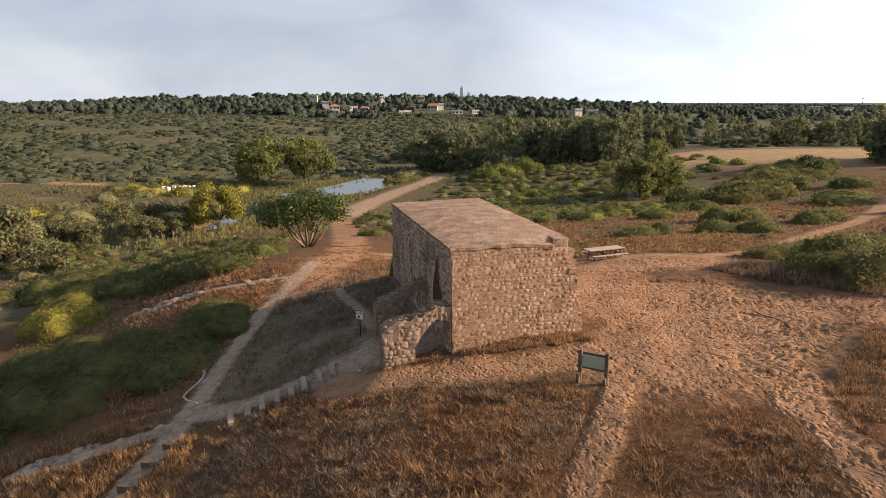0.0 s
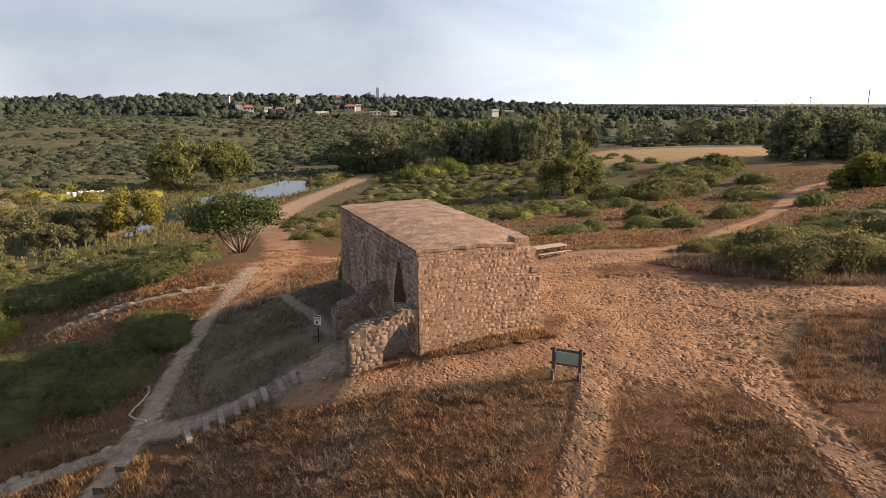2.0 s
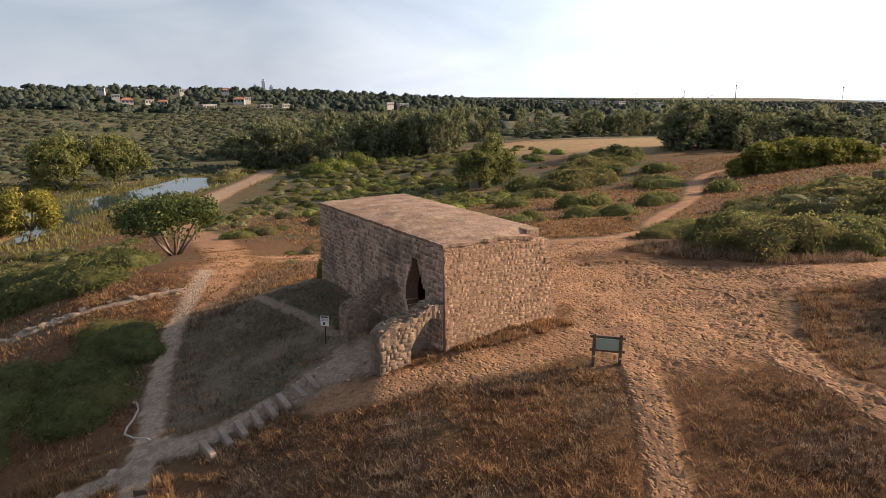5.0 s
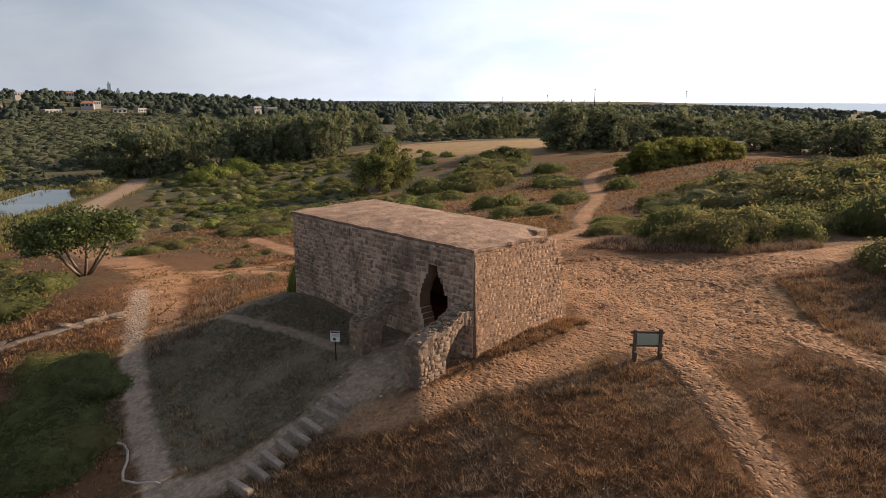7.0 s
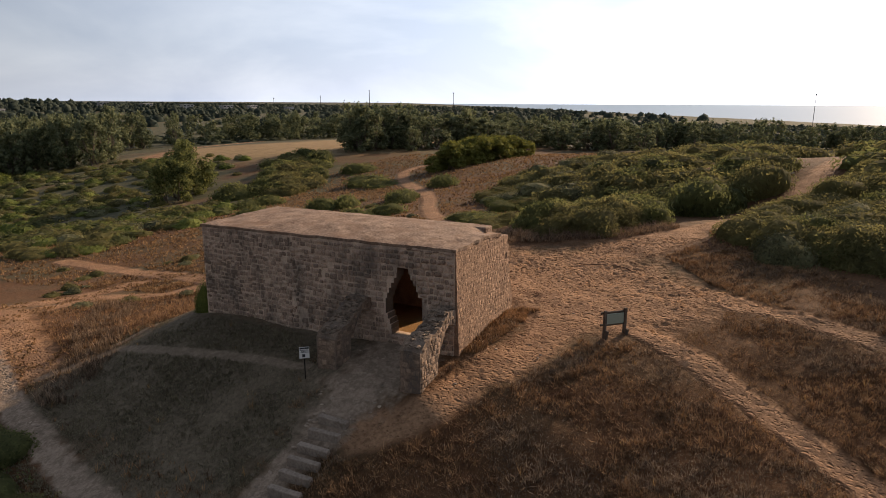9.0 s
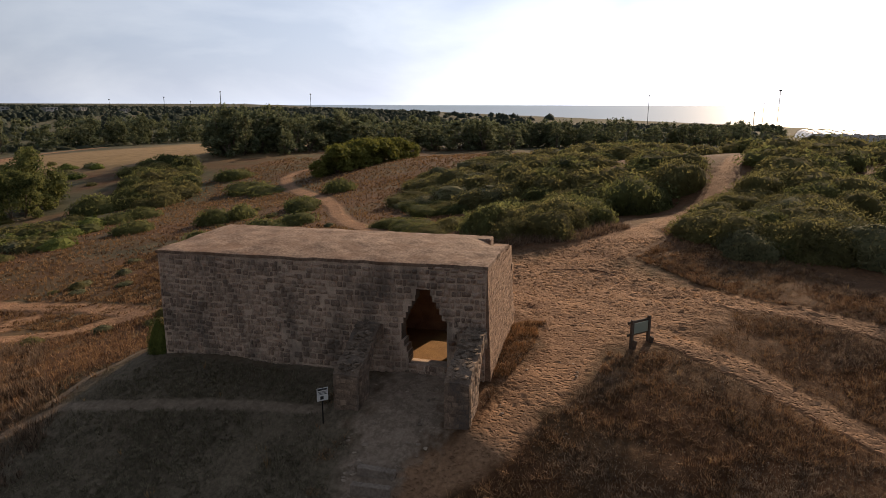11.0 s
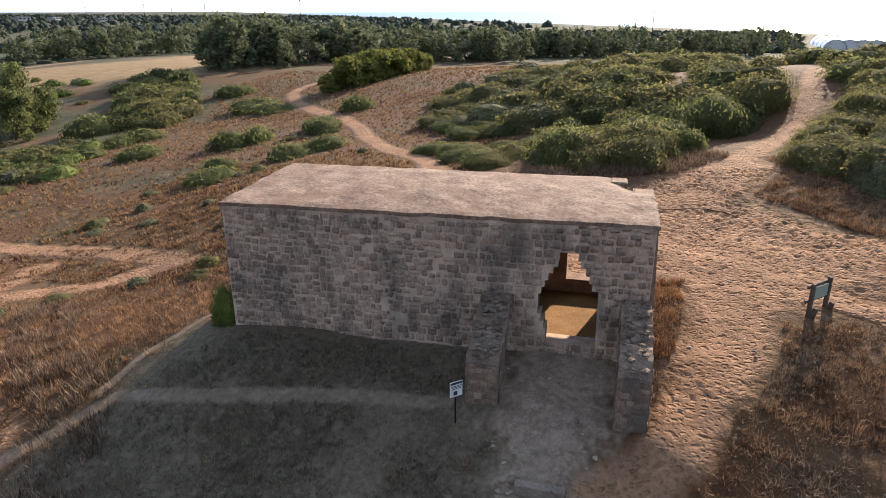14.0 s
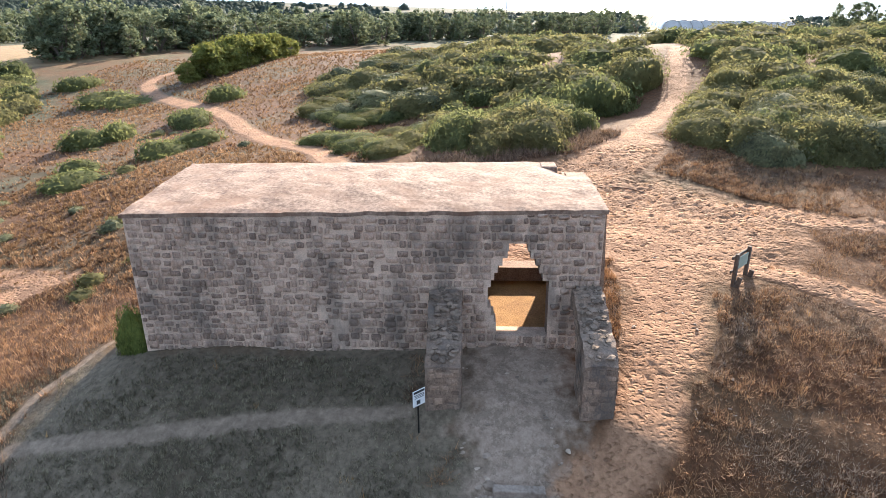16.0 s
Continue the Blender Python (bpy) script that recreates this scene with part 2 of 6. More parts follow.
# a slight blue-grey in the leaf colour stands for distance haze
M_FARWOODS = material("haze-tinted woodland", (0.026, 0.037, 0.028), (0.080, 0.098, 0.072), 0.3, 0.95, 0.6, 1.6, 0.3, island=0.25, through_light=0.35, contrast=0.18)
M_PLASTER = material("white house plaster", (0.26, 0.25, 0.24), (0.40, 0.39, 0.375), 0.5, 0.9, 0.0)
M_TILES = material("red roof tiles", (0.22, 0.09, 0.06), (0.36, 0.16, 0.10), 0.6, 0.9, 0.0)
M_GLASSDARK = material("dark window glass", (0.02, 0.025, 0.03), (0.05, 0.055, 0.06), 1.0, 0.15, 0.0)
M_FILM = material("greenhouse film", (0.55, 0.52, 0.50), (0.75, 0.70, 0.66), 0.2, 0.35, 0.0)
# concrete with the pale blue of far haze mixed into its colour
M_TOWER = material("hazy far concrete", (0.42, 0.46, 0.52), (0.50, 0.54, 0.60), 0.05, 0.9, 0.0)

M_WATER = bpy.data.materials.new("still water")
M_WATER.use_nodes = True
_p = M_WATER.node_tree.nodes["Principled BSDF"]
_p.inputs["Base Color"].default_value = (0.035, 0.05, 0.045, 1)
_p.inputs["Roughness"].default_value = 0.04
_p.inputs["IOR"].default_value = 1.33
_n = M_WATER.node_tree.nodes.new("ShaderNodeTexNoise")
_n.inputs["Scale"].default_value = 1.4
_b = M_WATER.node_tree.nodes.new("ShaderNodeBump")
_b.inputs["Strength"].default_value, _b.inputs["Distance"].default_value = 0.05, 0.05
_g = M_WATER.node_tree.nodes.new("ShaderNodeNewGeometry")
M_WATER.node_tree.links.new(_g.outputs["Position"], _n.inputs["Vector"])
M_WATER.node_tree.links.new(_n.outputs["Fac"], _b.inputs["Height"])
M_WATER.node_tree.links.new(_b.outputs["Normal"], _p.inputs["Normal"])
M_SEA = M_WATER.copy()
M_SEA.name = "choppy sea"
_p = M_SEA.node_tree.nodes["Principled BSDF"]
_p.inputs["Base Color"].default_value = (0.10, 0.15, 0.18, 1)
_p.inputs["Roughness"].default_value = 0.32


def ground_material():
    m = bpy.data.materials.new("ground")
    m.use_nodes = True
    n, l = m.node_tree.nodes, m.node_tree.links
    p = n["Principled BSDF"]
    p.inputs["Roughness"].default_value = 0.95
    p.inputs["Specular IOR Level"].default_value = 0.15
    geo = n.new("ShaderNodeNewGeometry")

    def noise_at(scale, detail=6.0, rough=0.55):
        t = n.new("ShaderNodeTexNoise")
        t.inputs["Scale"].default_value, t.inputs["Detail"].default_value, t.inputs["Roughness"].default_value = scale, detail, rough
        l.new(geo.outputs["Position"], t.inputs["Vector"])
        return t.outputs["Fac"]

    def ramp(fac, a, b, lo=0.3, hi=0.7):
        r = n.new("ShaderNodeValToRGB")
        r.color_ramp.elements[0].position, r.color_ramp.elements[0].color = lo, (*a, 1)
        r.color_ramp.elements[1].position, r.color_ramp.elements[1].color = hi, (*b, 1)
        l.new(fac, r.inputs["Fac"])
        return r.outputs["Color"]

    def mix(fac, a, b):
        x = n.new("ShaderNodeMix")
        x.data_type = "RGBA"
        l.new(fac, x.inputs[0])
        l.new(a, x.inputs[6])
        l.new(b, x.inputs[7])
        return x.outputs[2]

    def mask(name, rough=0.5, scale=1.3):
        """An area of the plan, with a ragged border."""
        at = n.new("ShaderNodeAttribute")
        at.attribute_name = name
        s = n.new("ShaderNodeMath")
        s.operation = "MULTIPLY_ADD"
        s.inputs[1].default_value = rough
        l.new(noise_at(scale, 5.0), s.inputs[0])
        l.new(at.outputs["Fac"], s.inputs[2])
        r = n.new("ShaderNodeMapRange")
        r.inputs["From Min"].default_value, r.inputs["From Max"].default_value = 0.5 + rough / 2 - 0.14, 0.5 + rough / 2 + 0.14
        l.new(s.outputs[0], r.inputs["Value"])
        return r.outputs["Result"]

    dry = ramp(noise_at(5.0, 9.0, 0.7), (0.05, 0.026, 0.013), (0.16, 0.080, 0.036))
    dust = ramp(noise_at(14.0, 8.0, 0.7), (0.06, 0.033, 0.018), (0.16, 0.086, 0.042))
    dry = mix(ramp(noise_at(0.7, 6.0, 0.65), (0, 0, 0), (0.8, 0.8, 0.8), 0.48, 0.64), dry, dust)
    green = ramp(noise_at(0.35), (0.044, 0.047, 0.025), (0.104, 0.096, 0.053))
    sand = ramp(noise_at(7.0, 9.0, 0.7), (0.19, 0.102, 0.054), (0.42, 0.246, 0.138))
    worn = ramp(noise_at(9.0, 8.0, 0.7), (0.12, 0.065, 0.036), (0.31, 0.177, 0.100))
    sand = mix(ramp(noise_at(0.45, 6.0, 0.65), (0, 0, 0), (0.9, 0.9, 0.9), 0.40, 0.60), sand, worn)
    pale = ramp(noise_at(6.0, 9.0, 0.7), (0.215, 0.155, 0.11), (0.39, 0.295, 0.215))
    pale = mix(ramp(noise_at(2.6, 10.0, 0.78), (0, 0, 0), (0.7, 0.7, 0.7), 0.48, 0.55), pale, ramp(noise_at(18.0, 6.0, 0.7), (0.10, 0.073, 0.05), (0.25, 0.185, 0.13)))
    # soil of the shaded slope, greyed in colour as the shade would
    shade_turf = ramp(noise_at(6.0, 9.0, 0.72), (0.07, 0.054, 0.036), (0.215, 0.168, 0.112))
    bare = ramp(noise_at(0.06, 5.0, 0.6), (0, 0, 0), (0.9, 0.9, 0.9), 0.58, 0.70)
    field = ramp(noise_at(0.5), (0.215, 0.145, 0.07), (0.31, 0.215, 0.11))
    green = mix(bare, green, ramp(noise_at(0.5, 6.0, 0.6), (0.10, 0.06, 0.034), (0.20, 0.12, 0.064)))
    c = mix(mask("green", 0.9, 0.12), dry, green)
    c = mix(mask("shade_turf", 0.5, 1.4), c, shade_turf)
    c = mix(mask("field", 0.3, 0.2), c, field)
    sandm = mask("sand", 0.55)
    c = mix(sandm, c, sand)
    c = mix(mask("pale", 0.85, 2.4), c, pale)
    thin = n.new("ShaderNodeMath")
    thin.operation = "MULTIPLY"
    thin.inputs[1].default_value = 0.5
    l.new(mask("faint", 0.7, 2.2), thin.inputs[0])
    c = mix(thin.outputs[0], c, pale)
    l.new(c, p.inputs["Base Color"])
    # trodden sand: footprints of two sizes, pressed into a soft surface
    def pits(scale, turn, low, high):
        lie = n.new("ShaderNodeMapping")
        lie.inputs["Rotation"].default_value = (0, 0, radians(turn))
        lie.inputs["Scale"].default_value = (1.0, 0.72, 0.3)
        wob = n.new("ShaderNodeTexNoise")
        wob.inputs["Scale"].default_value, wob.inputs["Detail"].default_value = 4.0, 3.0
        off = n.new("ShaderNodeVectorMath")
        off.operation = "MULTIPLY_ADD"
        off.inputs[1].default_value = (0.16, 0.16, 0.0)
        vor = n.new("ShaderNodeTexVoronoi")
        vor.feature = "SMOOTH_F1"
        vor.inputs["Scale"].default_value, vor.inputs["Smoothness"].default_value = scale, 0.35
        r = n.new("ShaderNodeMapRange")
        r.interpolation_type = "SMOOTHSTEP"
        r.inputs["From Min"].default_value, r.inputs["From Max"].default_value = low, high
        l.new(geo.outputs["Position"], lie.inputs["Vector"])
        l.new(geo.outputs["Position"], wob.inputs["Vector"])
        l.new(wob.outputs["Color"], off.inputs[0])
        l.new(lie.outputs["Vector"], off.inputs[2])
        l.new(off.outputs["Vector"], vor.inputs["Vector"])
        l.new(vor.outputs["Distance"], r.inputs["Value"])
        return r.outputs["Result"]

    both = n.new("ShaderNodeMath")
    both.operation = "MULTIPLY_ADD"
    both.inputs[1].default_value = 0.62
    l.new(pits(8.2, 60, 0.08, 0.42), both.inputs[0])
    l.new(pits(4.9, -20, 0.06, 0.40), both.inputs[2])
    h = n.new("ShaderNodeMath")
    h.operation = "MULTIPLY"
    l.new(both.outputs[0], h.inputs[0])
    l.new(sandm, h.inputs[1])
    h2 = n.new("ShaderNodeMath")
    h2.operation = "MULTIPLY_ADD"
    h2.inputs[1].default_value = 0.34
    l.new(noise_at(14.0, 5.0, 0.6), h2.inputs[0])
    l.new(h.outputs[0], h2.inputs[2])
    h3 = n.new("ShaderNodeMath")
    h3.operation = "MULTIPLY_ADD"
    h3.inputs[1].default_value = 1.3
    l.new(noise_at(1.7, 3.0), h3.inputs[0])
    l.new(h2.outputs[0], h3.inputs[2])
    b = n.new("ShaderNodeBump")
    b.inputs["Strength"].default_value, b.inputs["Distance"].default_value = 1.0, 0.075
    l.new(h3.outputs[0], b.inputs["Height"])
    l.new(b.outputs["Normal"], p.inputs["Normal"])
    return m


M_GROUND = ground_material()


# ---- mesh helpers ----
def mesh_of(name, verts, faces, mat=None, smooth=False):
    """A mesh from arrays of corners and of equal-sided faces."""
    verts, faces = np.asarray(verts, np.float32), np.asarray(faces, np.int32)
    me = bpy.data.meshes.new(name)
    k = faces.shape[1]
    me.vertices.add(len(verts))
    me.vertices.foreach_set("co", verts.ravel())
    me.loops.add(faces.size)
    me.loops.foreach_set("vertex_index", faces.ravel())
    me.polygons.add(len(faces))
    me.polygons.foreach_set("loop_start", np.arange(0, faces.size, k, dtype=np.int32))
    me.polygons.foreach_set("use_smooth", np.full(len(faces), smooth))
    if mat:
        me.materials.append(mat)
    me.update(calc_edges=True)
    me.validate()
    return me


def part(name, bm, mat, parent=None, label="", smooth=False):
    """Links a bmesh as one mesh object, under a thing or a part."""
    me = bpy.data.meshes.new(name)
    bmesh.ops.recalc_face_normals(bm, faces=bm.faces)
    for f in bm.faces:
        f.smooth = smooth
    bm.to_mesh(me)
    bm.free()
    me.materials.append(mat)
    ob = new(name, me)
    if parent:
        ob.parent = parent
    if label:
        tagged(ob, label)
    return ob


def box(bm, lo, hi, bevel=0.0, m=None):
    """Adds a box, bevelled if asked, between two corners."""
    r = bmesh.ops.create_cube(bm, size=1.0)
    c = [(a + b) / 2 for a, b in zip(lo, hi)]
    s = [b - a for a, b in zip(lo, hi)]
    mat4 = Matrix.Translation(c) @ Matrix.Diagonal((*s, 1))
    bmesh.ops.transform(bm, matrix=(m @ mat4) if m else mat4, verts=r["verts"])
    if bevel:
        edges = list({e for v in r["verts"] for e in v.link_edges})
        bmesh.ops.bevel(bm, geom=edges, offset=bevel, segments=1, affect="EDGES")


def tube(bm, pts, radii, sides=7):
    """A tapered tube along a line of points."""
    rings = []
    for i, p in enumerate(pts):
        p = Vector(p)
        d = (Vector(pts[min(i + 1, len(pts) - 1)]) - Vector(pts[max(i - 1, 0)])).normalized()
        u = d.orthogonal().normalized()
        v = d.cross(u)
        rings.append([bm.verts.new(p + radii[i] * (math.cos(a) * u + math.sin(a) * v)) for a in (2 * math.pi * k / sides for k in range(sides))])
    for a, b in zip(rings, rings[1:]):
        for k in range(sides):
            bm.faces.new((a[k], a[(k + 1) % sides], b[(k + 1) % sides], b[k]))
    bm.faces.new(rings[0][::-1])
    bm.faces.new(rings[-1])


# ---- the lie of the land ----
BASE = -8.0
# mounds and hollows: x, y, spread, height
HILLS_NEAR = [
    (0, 3, 6, 3.13), (5, -9, 6, 2.65), (-3, -8, 6, 2.19), (13, 0, 8, 2.40), (17, -8, 7, 2.47),
    (24, -1, 7, -0.40), (9, 10, 8, 2.50), (-4, 14, 7, 1.00), (-10, 3, 7, 1.67), (-10, -8, 8, 1.35),
    (-2.3, 3.6, 1.3, 0.28), (-2.5, 0.2, 1.2, 0.26), (0.2, 8.5, 2.2, -0.12),
    (-3.5, 25, 7, 1.36), (0, 12, 4, 1.75), (-5, 2.5, 3.5, -0.30), (-20, 27, 7, -1.34), (23, 3, 5, 1.26),
    (3, -3, 4, 0.06), (30, -8, 5, -0.83), (45, 4, 8, 1.63), (8, -20, 6, 1.47), (1, -11, 4, -0.61),
]
HILLS_MID = [
    (30, -10, 10, 3.19), (40, -14, 12, 4.21), (9, 22, 9, 0.32), (-16, 12, 9, 2.34), (-12, 26, 9, 2.71),
    (-5, 38, 12, 2.76), (20, 15, 12, 3.96), (40, 25, 16, 2.14), (60, 5, 18, 2.24), (85, 25, 22, 4.80),
    (70, 45, 22, -0.90), (0, -25, 12, 5.58), (70, -10, 18, 2.11), (90, -10, 20, 0.54), (20, -22, 9, 3.34),
    (30, 82, 22, -2.73), (5, 58, 14, 0.33), (-28, -28, 16, 3.65), (45, -50, 20, 9.30), (65, -20, 15, 1.38),
    (100, -10, 18, -1.19),
]
HILLS_FAR = [
    (25, 60, 25, 3.92), (-25, 50, 25, -0.45), (-60, 90, 45, -1.51), (10, 140, 45, -2.19), (100, 130, 35, 2.15),
    (100, 80, 30, 2.14), (70, -30, 35, 3.88), (140, 0, 50, 3.22), (150, 110, 50, 3.34), (-50, -20, 35, -0.09),
    (60, 180, 50, -1.85), (-40, 150, 45, -0.80), (0, 210, 45, -1.48), (60, 250, 50, -2.19), (-100, 200, 60, -2.47),
    (-60, 0, 35, -1.65), (150, -40, 40, -3.71), (200, 0, 50, 1.32), (200, -80, 50, 3.08), (200, 90, 50, 0.77),
    (120, -80, 40, 3.98), (120, -35, 25, 2.17),
]


def smooth_step(t):
    t = np.clip(t, 0, 1)
    return t * t * (3 - 2 * t)


def ground_height(x, y):
    """Height of the ground; x, y as numbers or arrays."""
    x, y = np.asarray(x, float), np.asarray(y, float)
    z = np.full(np.broadcast(x, y).shape, BASE)
    for cx, cy, r, h in HILLS_NEAR + HILLS_MID + HILLS_FAR:
        z = z + h * np.exp(-((x - cx) ** 2 + (y - cy) ** 2) / (2 * r * r))
    # scrub hill over the stream, wooded ridge behind it
    z = z + 8.0 * np.exp(-((x + 150) / 190) ** 2 - ((y - 390) / 120) ** 2) * smooth_step((y - 190) / 120)
    z = z + 19.0 * np.exp(-((x - 60) / 420) ** 2 - ((y - 760) / 230) ** 2)
    z = z + 7.0 * np.exp(-((x - 900) / 500) ** 2 - ((y - 1500) / 500) ** 2)
    # the coast
    sea = 0.57 * x - 0.82 * y
    z = z - 14.0 * smooth_step((sea - 380) / 260)
    return z


def near_path(x, y, pts, radius):
    """Nearness to a line of plan points: 1 on it, 0.5 at the radius, 0 well outside."""
    x, y = np.asarray(x, float), np.asarray(y, float)
    best = np.full(x.shape, 1e9)
    for (ax, ay), (bx, by) in zip(pts, pts[1:]):
        dx, dy = bx - ax, by - ay
        t = np.clip(((x - ax) * dx + (y - ay) * dy) / (dx * dx + dy * dy + 1e-9), 0, 1)
        best = np.minimum(best, np.hypot(x - ax - t * dx, y - ay - t * dy))
    return np.clip(1 - best / (2 * radius), 0, 1)


SAND = [
    ([(7.5, 5), (10.5, 2), (10, -2), (7, -4)], 3.6),
    ([(8, 8), (12, 11.5), (15.5, 9.5)], 3.0),
    ([(10, 0), (14, -2.2), (17.5, -4.3)], 2.0),
    ([(17, -4.2), (22, -6.8), (28.5, -10), (32, -11.2), (36, -12.3), (42, -14)], 0.78),
    ([(9.0, -3.0), (8.7, -5.4)], 1.55),
    ([(8.7, -5.4), (8.2, -7.4)], 1.05),
    ([(8.2, -7.4), (7.2, -9.2)], 0.72),
    ([(7.2, -9.2), (6.8, -10.8), (5.6, -14), (5, -22)], 0.5),
    ([(5.2, -4.4), (3.7, -5.8), (2.2, -7.9), (0.9, -9.4), (-0.4, -11), (-1.8, -12.7), (-6, -16)], 0.5),
    ([(6, -2.2), (3, -2.7), (1.2, -2.35), (-0.2, -1.7)], 1.05),
    ([(-0.2, -1.6), (-1.7, -1.2), (-2.6, -0.9)], 0.75),
    ([(-2.6, -0.9), (-3.5, -0.2), (-4.4, 1.2)], 0.75),
    ([(15, 9), (21, 11.5), (26, 13.5), (31.6, 18.3), (38, 22.3), (44, 25.4), (50, 29.3)], 0.75),
    ([(50, 29.3), (60, 37), (70, 44.8), (79, 50), (85, 51), (92, 49)], 0.95),
    ([(-5.2, 18.6), (-3.8, 22.5), (-1.2, 28), (-0.5, 34)], 1.6),
    ([(-1, 30), (5, 29.6), (9, 30)], 1.0),
    ([(0, 36), (1.5, 55), (3.7, 89)], 1.7),
    ([(3.7, 89), (11.7, 112), (20.8, 130), (34, 152), (46, 178)], 2.9),
    ([(-2, 27), (4.8, 27.6), (6.5, 24), (9, 21), (11, 26.7), (12.3, 34), (14, 46)], 0.8),
    ([(92, 134), (120, 150), (170, 170)], 3.0),
    ([(-84, 172), (-66, 171), (-52, 166)], 2.6),
]
PALE = [
    ([(-13.4, -3.4), (-11.9, -0.6), (-10.6, 1.9), (-9.7, 4.9), (-8.9, 9), (-7.1, 15.7), (-5.3, 20.4), (-3.8, 24.4)], 0.5),
    ([(3.7, 89), (11.7, 112), (20.8, 130), (34, 152), (46, 178)], 2.3),
    ([(-0.4, 2.1), (-2.4, 2.15)], 1.4),
    ([(-2.4, 2.2), (-4.4, 2.5)], 0.95),
    ([(-3, 2.4), (-5.5, 2.7), (-8.6, 3.0), (-9.8, 4.2)], 0.55),
    ([(-9.6, 3.6), (-11.2, 3.3), (-13.2, 3.6), (-15.4, 4.2), (-16.4, 4.3)], 0.42),
    ([(-6, 21.6), (-8.6, 21.8), (-11.7, 23.2), (-14.4, 24.1), (-17, 27)], 0.32),
]
FAINT = [
    ([(-2.2, 5.0), (-2.3, 7.7), (-2.9, 11.7), (-2.9, 14.9), (-5.4, 16.8)], 0.24),
    ([(0.9, 14.2), (-1.1, 15.3), (-2.6, 15.6)], 0.2),
]
# grey turf in the house's shadow, the shade's grey mixed into its colour
SHADE_TURF = [
    ([(-1.5, 5.4), (-2.2, 9), (-2.0, 13)], 2.4),
    ([(-4.5, 5.0), (-5.6, 9), (-5.2, 14)], 2.4),
    ([(-7.6, 5.4), (-8.0, 8.5)], 1.6),
]
FIELD = [([(104, 118), (122, 98), (150, 96), (170, 110)], 26.0)]
GREEN = [
    ([(-30, 52), (-26, 66), (-40, 110), (-120, 180)], 16.0),
    ([(40, 90), (60, 120), (60, 190)], 34.0),
    ([(-260, 340), (120, 340)], 260.0),
    ([(60, 60), (82, 74)], 7.0),
    ([(-60, 100), (-30, 120), (0, 170)], 24.0),
    ([(-300, 700), (400, 700)], 200.0),
    ([(200, 200), (400, 100), (500, -100)], 120.0),
    ([(230, 0), (300, -150), (420, -280)], 90.0),
    ([(430, -20), (560, -220)], 110.0),
    ([(500, -150), (900, 100), (1500, 520)], 220.0),
]


def area(x, y, lines):
    best = np.zeros(np.broadcast(x, y).shape)
    for pts, r in lines:
        best = np.maximum(best, near_path(x, y, pts, r))
    return best


